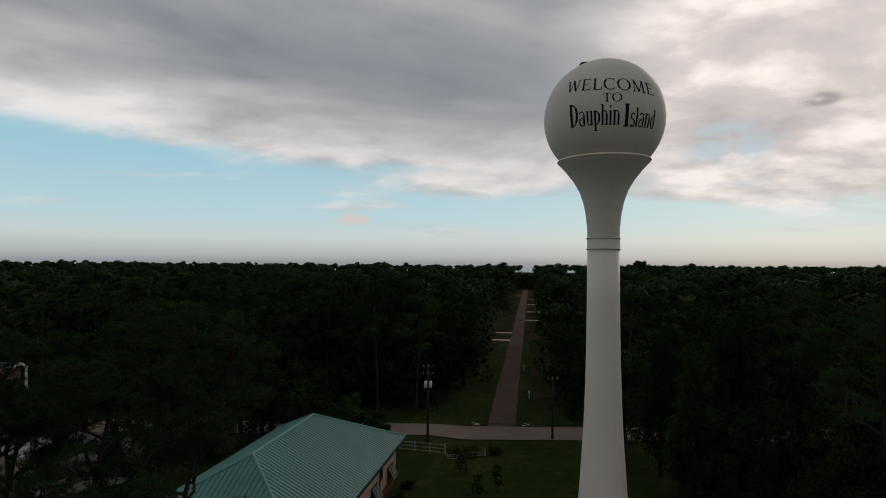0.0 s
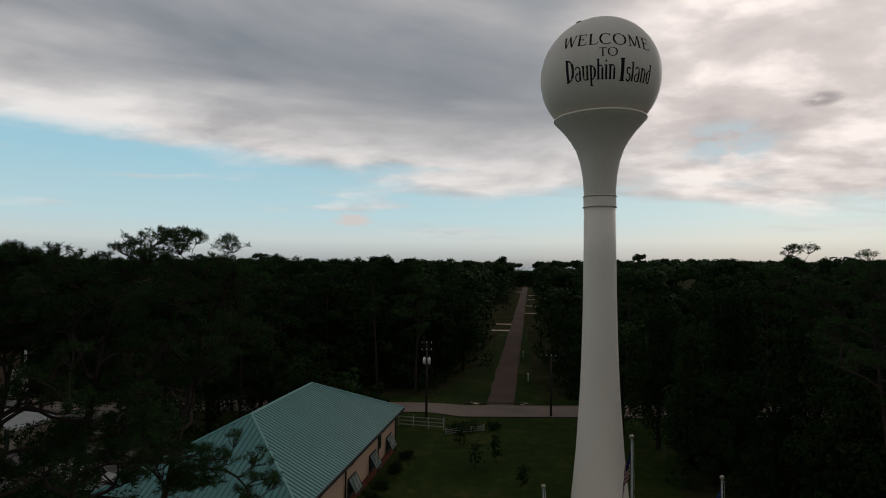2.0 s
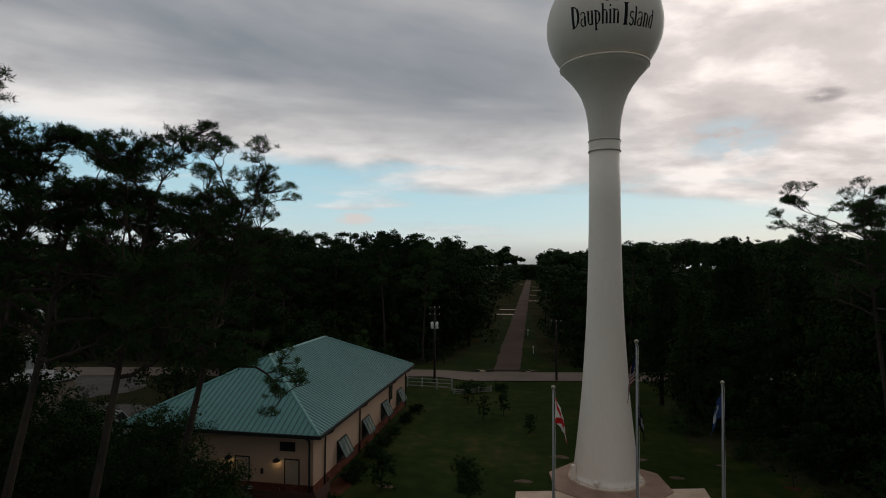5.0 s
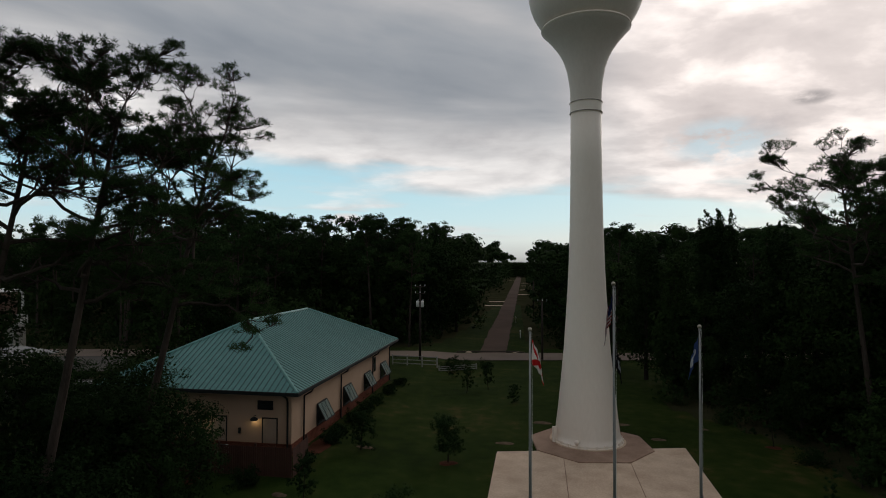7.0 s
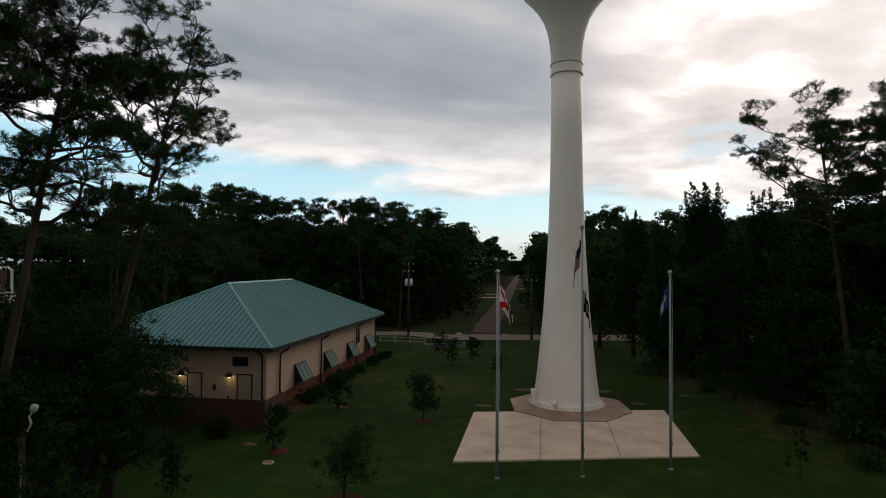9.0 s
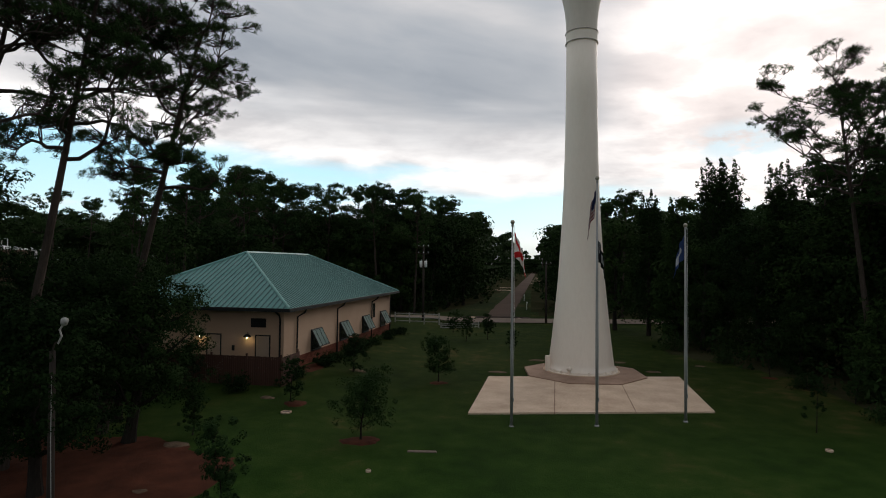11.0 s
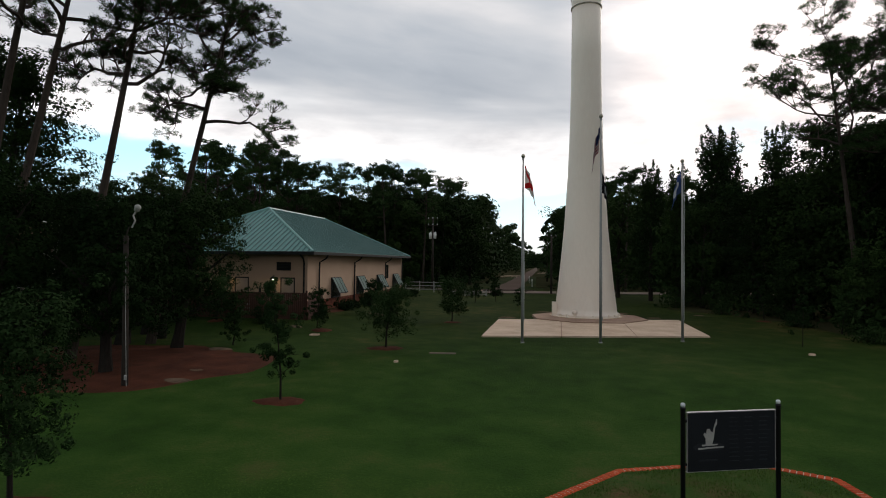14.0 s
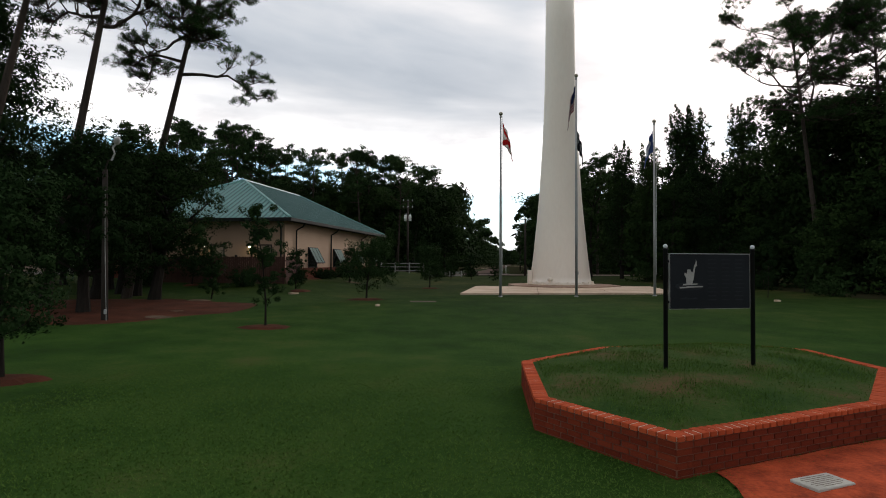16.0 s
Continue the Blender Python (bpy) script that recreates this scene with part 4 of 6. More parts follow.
def leaves(rng, centres, radius, per, size, flat=0.7, loose=0.45, inner=0.25, middle=None):
    """Leaf triangles scattered through balls round the centres."""
    c = np.repeat(np.asarray(centres, float), per, axis=0)
    r = np.repeat(np.broadcast_to(np.asarray(radius, float), (len(centres),)), per)
    n = len(c)
    d = rng.normal(size=(n, 3))
    d /= np.linalg.norm(d, axis=1)[:, None]
    p = c + d * (r * rng.uniform(inner, 1.0, n) ** 0.6)[:, None] * np.array([1, 1, flat])
    face = d + rng.normal(size=(n, 3)) * loose + np.array([0, 0, 0.15])
    if middle is not None:
        out = p - np.asarray(middle)
        face += 0.6 * out / np.linalg.norm(out, axis=1)[:, None]
    face /= np.linalg.norm(face, axis=1)[:, None]
    a = rng.normal(size=(n, 3))
    a -= face * (face * a).sum(1)[:, None]
    a /= np.linalg.norm(a, axis=1)[:, None]
    b = np.cross(face, a)
    s = (size * rng.uniform(0.6, 1.4, n))[:, None]
    return np.stack([p + a * s, p - a * s * 0.5 + b * s * 0.55, p - a * s * 0.5 - b * s * 0.55], axis=1)


def needles(rng, centres, per, length, width):
    """Needle tufts: thin triangles that stand out from each centre."""
    c = np.repeat(np.asarray(centres, float), per, axis=0)
    n = len(c)
    d = rng.normal(size=(n, 3))
    d[:, 2] = d[:, 2] * 0.8 + 0.25
    d /= np.linalg.norm(d, axis=1)[:, None]
    s = rng.normal(size=(n, 3))
    s -= d * (d * s).sum(1)[:, None]
    s /= np.linalg.norm(s, axis=1)[:, None]
    c = c + rng.normal(size=(n, 3)) * length * 0.18
    ln = (length * rng.uniform(0.6, 1.2, n))[:, None]
    return np.stack([c + d * ln, c + d * ln * 0.25 + s * width, c + d * ln * 0.25 - s * width], axis=1)


def limb(rng, start, direction, length, rise, bend, steps=6):
    """A crooked branch line."""
    p, d, out = np.array(start, float), np.array(direction, float), []
    for i in range(steps + 1):
        out.append(p.copy())
        d = d + rng.normal(size=3) * bend + np.array([0, 0, rise])
        d /= np.linalg.norm(d)
        p = p + d * length / steps
    return out


def pine_parts(seed, h, r0, lean=(0, 0), bare=0.55, spread=0.2, count=14, seconds=8, per_pad=9, fine=True, needle=(33, 0.245, 0.0165)):
    """Trunk and branches (Bag), and needle triangles, of a bare-stemmed pine: crooked limbs, side branches that end in pads of needle tufts."""
    rng = np.random.default_rng(seed)
    wood, pts, n = Bag(), [], 12
    ph = rng.uniform(0, 6)
    for i in range(n + 1):
        t = i / n
        pts.append(np.array([lean[0] * t ** 1.15 + 0.012 * h * math.sin(3.4 * t + ph) * t, lean[1] * t ** 1.15 + 0.012 * h * math.cos(2.9 * t + ph) * t, h * 0.93 * t]))
    wood.tube([tuple(p) for p in pts], [r0 * (1.15 if i == 0 else 1) * (1 - 0.76 * i / n) for i in range(n + 1)], 9 if fine else 6)

    def on_trunk(t):
        k = min(n - 1, int(t * n))
        return pts[k] + (pts[k + 1] - pts[k]) * (t * n - k)

    tufts = []

    def pad(root, centre, size):
        """A flattened clump of tufts round a branch end, each on its own twig."""
        for _ in range(per_pad):
            d = rng.normal(size=3)
            d /= np.linalg.norm(d)
            d[2] = abs(d[2]) * 0.62 - 0.12
            tip = centre + d * size * rng.uniform(0.55, 1.0)
            if fine:
                mid = root + (tip - root) * 0.55 + rng.normal(size=3) * 0.05 - np.array([0, 0, 0.06])
                wood.tube([tuple(root), tuple(mid), tuple(tip)], [0.020, 0.014, 0.008], 3)
            tufts.append(tip)

    for i in range(count):
        t = bare + (1.0 - bare) * ((i + rng.uniform(0, 0.8)) / count)
        t = min(t, 0.995)
        az = i * 2.4 + rng.uniform(-0.6, 0.6)
        q = (t - bare) / (1 - bare)
        ln = h * spread * (0.70 + 0.48 * math.sin(math.pi * (0.15 + 0.66 * q)) - 0.40 * q * q) * rng.uniform(0.72, 1.22)
        path = limb(rng, on_trunk(t), (math.cos(az), math.sin(az), 0.05 + 0.80 * q), ln, 0.045, 0.25, 7)
        rb = r0 * (0.42 - 0.20 * q)
        wood.tube([tuple(p) for p in path], [rb * (1 - 0.72 * k / 7) for k in range(8)], 5 if fine else 4)
        pad(path[6], path[7], rng.uniform(0.45, 0.70) if fine else 0.8)
        for j in range(seconds):
            k = int(rng.integers(3, 8)) if q < 0.7 else int(rng.integers(2, 8))
            d = path[k] - path[k - 1]
            d = d / np.linalg.norm(d) * 0.8 + rng.normal(size=3) * np.array([0.75, 0.75, 0.22]) + np.array([0, 0, 0.42])
            d /= np.linalg.norm(d)
            l2 = min(1.9, ln * rng.uniform(0.20, 0.42))
            sub = limb(rng, path[k], d, l2, 0.09, 0.26, 4)
            if not fine:
                wood.tube([tuple(sub[0]), tuple(sub[2]), tuple(sub[4])], [rb * 0.40, rb * 0.25, rb * 0.10], 3)
                pad(sub[3], sub[4], rng.uniform(0.6, 0.95))
                continue
            wood.tube([tuple(p) for p in sub], [rb * 0.40, rb * 0.32, rb * 0.25, rb * 0.18, rb * 0.11], 4)
            pad(sub[3], sub[4], rng.uniform(0.46, 0.78))
            if fine and rng.random() < 0.25:
                pad(sub[2], sub[2] + np.array([rng.normal() * 0.4, rng.normal() * 0.4, 0.30]), rng.uniform(0.35, 0.5))
    for k in range(6):
        pad(pts[-1], pts[-1] + rng.normal(size=3) * np.array([0.6, 0.6, 0.35]), rng.uniform(0.45, 0.7))
    if fine:
        return wood, needles(rng, tufts, *needle)
    return wood, leaves(rng, tufts, rng.uniform(0.30, 0.48, len(tufts)), 12, 0.165, 0.75, 0.5, 0.4)


def oak_parts(seed, h, r0, crown, base=0.3, limbs=9, clumps=120, per=26, size=0.16, flat=0.75, lump=(0.10, 0.22), sides=5):
    """Trunk and limbs (Bag), and leaf triangles, of a broad evergreen."""
    rng = np.random.default_rng(seed)
    wood = Bag()
    trunk = limb(rng, (0, 0, -0.1), (0.05, 0.02, 1), h * 0.8, 0.05, 0.06, 8)
    wood.tube([tuple(p) for p in trunk], [r0 * (1.2 if i == 0 else 1) * (1 - 0.85 * i / 8) for i in range(9)], 8)
    cs, rs = [], []
    for i in range(limbs):
        t = base + (0.95 - base) * (i + rng.uniform(0, 0.7)) / limbs
        s = trunk[min(8, int(t * 8))]
        az = i * 2.4 + rng.uniform(-0.4, 0.4)
        ln = crown * rng.uniform(0.75, 1.15) * (1.0 - 0.45 * (t - base))
        path = limb(rng, s, (math.cos(az), math.sin(az), 0.35 + 0.5 * t), ln, 0.05, 0.14)
        wood.tube([tuple(p) for p in path], [r0 * 0.38 * (1 - 0.8 * k / 6) for k in range(7)], sides)
        for k in range(max(2, clumps // limbs)):
            p = path[rng.integers(2, 7)] + rng.normal(size=3) * crown * np.array([0.24, 0.24, 0.17])
            cs.append(p)
            rs.append(crown * rng.uniform(*lump))
    for k in range(clumps // 6):
        cs.append(trunk[-1] + rng.normal(size=3) * crown * np.array([0.3, 0.3, 0.16]))
        rs.append(crown * rng.uniform(*lump))
    return wood, leaves(rng, cs, rs, per, size, flat, 0.4, 0.5, (0, 0, h * 0.45))


def cedar_parts(seed, h, r):
    """A dense evergreen with many upswept spires."""
    rng = np.random.default_rng(seed)
    wood = Bag().tube([(0, 0, -0.1), (0.05, 0.02, h * 0.5), (0.0, 0.05, h * 0.9)], [0.26, 0.16, 0.04], 8)
    cs, rs = [], []
    for i in range(54):
        t = (i + rng.random()) / 54
        az = i * 2.4
        ln = r * (1.0 - 0.62 * t) * rng.uniform(0.75, 1.2)
        path = limb(rng, (0, 0, h * (0.06 + 0.78 * t)), (math.cos(az), math.sin(az), 0.45 + 0.7 * t), ln + 0.8, 0.26, 0.08)
        wood.tube([tuple(p) for p in path], [0.05 * (1 - 0.8 * k / 6) for k in range(7)], 4)
        for k, p in enumerate(path[2:]):
            size = 0.58 - 0.06 * k
            cs += [p + rng.normal(size=3) * 0.28, p + rng.normal(size=3) * 0.32]
            rs += [size * rng.uniform(0.7, 1.0), size * rng.uniform(0.6, 0.9)]
        for up in (0.35, 0.75, 1.1):
            cs.append(path[-1] + np.array([rng.normal() * 0.05, rng.normal() * 0.05, up]))
            rs.append(0.30 - 0.16 * up)
    return wood, leaves(rng, cs, rs, 16, 0.135, 1.4, 0.4, 0.4)


def build_tree(name, parts, leaf, label, category="tree", group="", at=None, crown_name="crown"):
    t = thing(name, label, category, group, at)
    # all but the pines get the bark with crown shade in its colour
    part("trunk", parts[0], M_BARK if name == "pine_tree" else M_BARK_SHADE, t)
    part(crown_name, tri_mesh(crown_name, parts[1], leaf), None, t)
    return t


# one of each kind, then copies of it
WOODS = "trees of the surrounding woods"
kinds, fine_oaks = [], []
for k, (h, c) in enumerate(((19.5, 0.16), (20.5, 0.15), (17.5, 0.18))):
    kinds.append(("pine_tree", pine_parts(20 + k, h, 0.24, (0.6, 0.3), 0.60, c * 1.10, 11, 5, 7, False), M_PINE, "tall dark pine with a bare stem in the woods"))
for k, (h, c) in enumerate(((13.0, 4.2), (15.5, 4.6), (10.5, 3.8), (17.5, 4.4), (7.0, 3.0))):
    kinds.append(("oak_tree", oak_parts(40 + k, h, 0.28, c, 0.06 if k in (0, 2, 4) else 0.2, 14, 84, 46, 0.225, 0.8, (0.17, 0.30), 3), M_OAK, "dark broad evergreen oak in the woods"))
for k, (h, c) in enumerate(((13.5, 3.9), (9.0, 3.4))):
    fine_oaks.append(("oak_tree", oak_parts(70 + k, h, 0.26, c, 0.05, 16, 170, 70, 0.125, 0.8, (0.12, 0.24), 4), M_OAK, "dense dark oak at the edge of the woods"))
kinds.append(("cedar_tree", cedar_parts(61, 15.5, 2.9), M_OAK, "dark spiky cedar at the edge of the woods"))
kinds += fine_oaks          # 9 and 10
MODELS = {}


def plant(kind, x, y, s=1.0, turn=0.0):
    m = pose(x, y, ground_z(x, y) - 0.1, 0, 0, turn)
    if kind not in MODELS:
        n, p, leaf, label = kinds[kind]
        MODELS[kind] = t = build_tree(n, p, leaf, label, "tree", WOODS, m)
    else:
        t = copy_thing(MODELS[kind], m)
    t.scale = (s, s, s)
    return t


def road_x(y):
    return -9.0 + (y - 41) * 0.0185


def clear_of(x, y):
    """Whether a tree may stand here."""
    if inside(x, y, LAWN) or abs(y - 37.8 - 0.145 * x) < 6.5 or (-39 < x < -17 and -12 < y < 21) or (-84 < x < -44 and 4 < y < 34 and y < 66 + 0.75 * x + 25) or (-56 < x < -39.5 and -3 < y < 12):
        return False
    return not (y > 40 and road_x(y) - (9.5 if y < 62 else 9.5) < x < road_x(y) + (8.0 if y < 62 else 10.8))


def plant_woods():
    rng = random.Random(5)
    done = []
    # edge of the woods beyond the lawn, seen whole
    for x, y, k, s in ((11.0, 17.5, 8, 0.95), (14.0, 16.0, 8, 1.18), (12.5, 14.0, 9, 0.9), (17.5, 9.0, 8, 1.08), (16.0, 18.5, 8, 1.2), (9.5, 24.0, 8, 1.05), (6.5, 29.0, 4, 1.0), (18.5, 5.0, 9, 1.06), (19.8, -0.5, 9, 1.2), (20.0, -9.0, 10, 0.8), (22.5, 1.0, 6, 0.98), (23.0, 11.0, 6, 0.9), (18.0, -14.0, 10, 0.75), (25.0, -5.5, 6, 1.0), (21.8, -5.0, 9, 1.15), (26.5, 1.5, 6, 1.0), (14.0, 22.5, 3, 0.95), (19.0, 25.0, 6, 0.9), (16.5, 3.0, 10, 0.68), (11.5, 19.0, 5, 0.9), (24.5, 18.0, 1, 0.9), (17.0, -6.0, 10, 0.66), (22.5, -15.0, 5, 1.0), (28.0, -11.0, 3, 1.0), (29.0, 4.0, 6, 0.9), (24.0, -20.0, 10, 0.9), (23.5, -4.5, 9, 1.22), (26.5, -7.0, 9, 1.3), (24.5, 4.5, 9, 1.3), (21.5, 3.2, 9, 1.36), (24.8, -1.5, 9, 1.40), (27.6, -4.0, 9, 1.44), (15.6, 8.8, 9, 1.0)):
        done.append((x, y))
        plant(k, x, y, s, rng.uniform(0, 360))
    # tall ones that stand out over the canopy, and the screen behind the building
    for x, y, k, s in ((-57.5, 27.0, 1, 0.98), (-51.5, 36.0, 1, 1.02), (-46.5, 46.5, 0, 1.08), (-42.5, 47.5, 1, 1.0), (-36.0, 50.5, 6, 1.08), (-29.0, 53.0, 1, 1.02), (-31.5, 56.0, 6, 1.08), (-22.5, 57.0, 4, 1.22), (-19.0, 60.0, 6, 1.12), (-19.5, 74.0, 6, 1.05), (-19.0, 82.0, 4, 1.1), (-25.5, 50.0, 3, 1.2), (-16.8, 66.0, 6, 1.05), (-33.0, 48.0, 4, 1.1), (-39.5, 51.0, 6, 1.05), (-38.0, 25.5, 3, 0.9), (-31.5, 23.5, 5, 0.9), (-26.5, 24.5, 7, 1.0), (-34.5, 28.0, 5, 1.0), (-42.0, 20.0, 3, 1.0), (-41.5, 10.0, 4, 0.9), (-22.8, 23.6, 7, 0.8), (-45.0, 27.5, 4, 0.9), (-47.5, 42.5, 6, 1.02), (-44.5, 44.5, 1, 0.98), (-40.5, 46.0, 6, 1.0), (-37.5, 47.0, 0, 1.04), (-34.0, 52.5, 1, 1.0), (-30.5, 49.5, 4, 1.08), (-27.0, 55.5, 0, 1.05), (-24.0, 53.5, 1, 0.98), (-21.0, 54.0, 4, 1.12), (-19.5, 66.5, 1, 1.0), (-49.0, 38.5, 0, 1.04), (-44.0, 29.0, 1, 0.98), (-40.5, 24.5, 0, 0.98), (-47.5, 25.0, 1, 0.95), (-38.5, 29.0, 2, 1.08), (-43.5, 17.0, 2, 1.0)):
        done.append((x, y))
        plant(k, x, y, s * (1.02 if y > 44 else 1.0), rng.uniform(0, 360))
    tries = 0
    while len(done) < 240 and tries < 9000:
        tries += 1
        x, y = rng.uniform(-95, 80), rng.uniform(-20, 115)
        if abs(math.degrees(math.atan2(x + 4.5, y + 44)) + 8) > 45 or not clear_of(x, y):
            continue
        if abs((y + 42.5) * 0.718 + (x + 5.9) * 0.696) < 5.0 and x < -30:      # open line to the tanks
            continue
        if (x < -17 and y < 22 and x > -42) or (x > 0 and y < 28 and x < 28):
            continue
        gap = 3.4 if y < 70 else 4.6
        if any((x - a) ** 2 + (y - b) ** 2 < gap ** 2 for a, b in done):
            continue
        done.append((x, y))
        edge = not (clear_of(x, y - 5) and clear_of(x - 5, y) and clear_of(x + 5, y))
        k = rng.choice((3, 5, 5, 4, 7, 1) if edge else (0, 1, 1, 2, 3, 4, 6, 6))
        plant(k, x, y, rng.uniform(0.82, 1.0) * (1.05 if y > 44 and k in (0, 1, 2, 4, 6) else 1.0), rng.uniform(0, 360))


plant_woods()


def far_woods():
    """Woods in the distance: thousands of crowns in one mesh, with thickets under them."""
    rng = np.random.default_rng(9)
    base = []
    for k in range(6):
        fine = k < 4
        m = 15 if fine else 9
        cs = rng.normal(size=(m, 3))
        cs[:, 2] = np.abs(cs[:, 2]) * 0.8
        cs /= np.linalg.norm(cs, axis=1)[:, None]
        cs = cs * np.array([2.3, 2.3, 1.5]) * rng.uniform(0.6, 1.05, m)[:, None] + np.array([0, 0, -2.9])
        base.append(leaves(rng, cs, rng.uniform(0.9, 1.5, m), 30 if fine else 15, 0.42 if fine else 0.8, 0.8, 0.14, 0.8, (0.0, 0.0, -4.5)))
    cs = rng.uniform(-1, 1, size=(22, 3)) * np.array([3.6, 3.6, 6.0]) + np.array([0, 0, 7.0])
    thicket = leaves(rng, cs, 2.0, 8, 0.75, 1.0)
    rows = []
    n = 0
    while n < 2050:
        d = 100 + 750 * rng.random() ** 1.35
        a = radians(rng.uniform(-50, 36))
        x, y = -4.5 + d * math.sin(a), -44 + d * math.cos(a)
        if (y < 64 and abs(x) < 95) or y < 46 or road_x(y) - 8.5 < x < road_x(y) + 9.6:
            continue
        n += 1
        top = rng.uniform(16.5, 21.6) + (1.3 if x > 25 else 0.0) + min(1.9, max(0.0, (d - 120) * 0.012)) + (rng.uniform(0.6, 2.2) if rng.random() < 0.16 and d > 130 else 0.0)
        s, t = rng.uniform(0.8, 1.7), rng.uniform(0, 6.28)
        c, q = math.cos(t) * s, math.sin(t) * s
        m = np.array([[c, -q, 0], [q, c, 0], [0, 0, s]])
        rows.append(base[rng.integers(4) if d < 260 else 4 + rng.integers(2)] @ m.T + np.array([x, y, top]))
        if d < 190 or (n % 3 == 0 and d < 300) or abs(x - road_x(y)) < 34:
            rows.append(thicket + np.array([x, y, 0]))
    # the far end of the road's gap closes in trees
    for k in range(110):
        x, y = road_x(520) + rng.uniform(-22, 22), 480 + rng.uniform(0, 110)
        rows.append(base[k % 6] + np.array([x, y, rng.uniform(11.5, 15)]))
        rows.append(thicket + np.array([x, y, 0]))
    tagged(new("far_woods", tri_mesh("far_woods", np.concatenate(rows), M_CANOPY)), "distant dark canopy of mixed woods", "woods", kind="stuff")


far_woods()


def thickets():
    """Low growth along the edges of the woods."""
    rng = np.random.default_rng(31)
    cs, rs = [], []
    spots = 0
    while spots < 1500:
        x, y = rng.uniform(-90, 75), rng.uniform(-22, 110)
        if not clear_of(x, y) or (y < 22 and -42 < x < -17):
            continue
        spots += 1
        h = rng.uniform(0.8, 3.2)
        for k in range(5):
            cs.append((x + rng.normal() * 0.9, y + rng.normal() * 0.9, ground_z(x, y) + h * rng.random()))
            rs.append(rng.uniform(0.5, 1.1))
    tagged(new("undergrowth", tri_mesh("undergrowth", leaves(rng, cs, rs, 11, 0.26, 0.8), M_BUSH)), "low dark undergrowth along the woods", "undergrowth", kind="stuff")


thickets()

# tall pines beside the lawn
NEAR = "tall pines beside the lawn"
TALL = "tall leaning pine with open needle clumps beside the lawn"
for seed, x, y, h, lean, spread, bare in ((111, -23.25, -19.9, 20.4, (4.4, 0.9), 0.215, 0.60), (102, -23.6, -24.6, 20.5, (3.7, 0.6), 0.21, 0.62), (103, -25.7, -27.6, 21.9, (3.5, 0.6), 0.165, 0.66), (108, -25.6, -26.6, 19.8, (3.5, 0.5), 0.165, 0.70), (125, 18.3, -3.0, 20.4, (-2.3, 0.0), 0.26, 0.655), (126, 22.0, -3.5, 20.0, (-0.6, 0.0), 0.25, 0.64)):
    build_tree("pine_tree", pine_parts(seed, h, 0.23, lean, bare, spread, 17 if x > 0 else 13 if seed in (103, 108) else 16, 7 if seed in (103, 108) else 9, 11 if x > 0 else 10, needle=(27, 0.245, 0.0195) if x > 0 else (44, 0.200, 0.0132)), M_PINE, TALL, "tree", NEAR, pose(x, y, ground_z(x, y) - 0.1))

# broad evergreens in the mulch bed
for seed, x, y, h, r0, c in ((208, -20.4, -26.3, 8.0, 0.24, 2.7), (209, -24.2, -27.6, 8.6, 0.26, 3.0), (201, -21.1, -20.9, 8.3, 0.28, 3.0), (202, -24.6, -20.2, 9.2, 0.34, 3.4), (203, -29.0, -22.6, 16.5, 0.32, 3.1), (204, -26.0, -16.5, 9.4, 0.30, 3.4), (205, -31.0, -18.3, 9.8, 0.28, 3.3), (206, -24.0, -18.0, 8.4, 0.24, 2.8), (207, -31.5, -26.0, 10.0, 0.28, 3.4), (210, -33.2, -12.2, 6.8, 0.22, 2.7), (211, -28.8, -13.6, 6.2, 0.20, 2.4), (212, -36.8, -9.4, 7.2, 0.22, 2.9)):
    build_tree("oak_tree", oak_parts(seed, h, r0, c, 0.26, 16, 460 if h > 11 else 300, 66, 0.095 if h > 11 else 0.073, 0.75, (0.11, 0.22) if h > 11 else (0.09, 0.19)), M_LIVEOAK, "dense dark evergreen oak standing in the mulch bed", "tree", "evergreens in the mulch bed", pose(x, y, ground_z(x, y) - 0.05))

# young trees on the lawn
YOUNG = "young trees on the lawn"
for seed, x, y, h, r0, c, cl in ((301, -9.8, -5.9, 3.9, 0.05, 1.05, 140), (302, -11.2, -18.8, 3.7, 0.055, 1.3, 130), (303, -12.0, -28.8, 5.0, 0.04, 0.80, 70), (304, -13.5, -36.9, 4.7, 0.055, 1.25, 150), (305, -10.3, 14.5, 3.2, 0.04, 0.8, 50), (306, -8.2, 16.5, 3.4, 0.04, 0.7, 50), (307, -12.6, 21.5, 3.0, 0.04, 0.9, 50), (308, -5.6, 11.0, 2.2, 0.03, 0.6, 40), (309, 13.2, 0.3, 4.6, 0.035, 0.75, 26), (310, 9.9, -13.6, 4.2, 0.025, 0.6, 9), (311, -24.5, -11.8, 3.6, 0.05, 1.1, 70), (312, -16.0, -5.0, 3.0, 0.05, 1.0, 80), (313, 15.0, -7.0, 3.4, 0.04, 0.9, 50), (314, -17.0, -13.2, 3.0, 0.04, 0.85, 50), (315, -19.0, -19.4, 3.0, 0.04, 0.75, 60)):
    slim = c < 0.8 and h / c > 4.5
    build_tree("young_tree", oak_parts(seed, h, r0, c, 0.28 if h > 3 else 0.2, 14, int(cl * 1.5), 56, 0.045, 0.9), M_YOUNG, "slim sapling with sparse leaves on the lawn" if slim else "young leafy tree on the lawn", "tree", YOUNG, pose(x, y, ground_z(x, y) - 0.03))


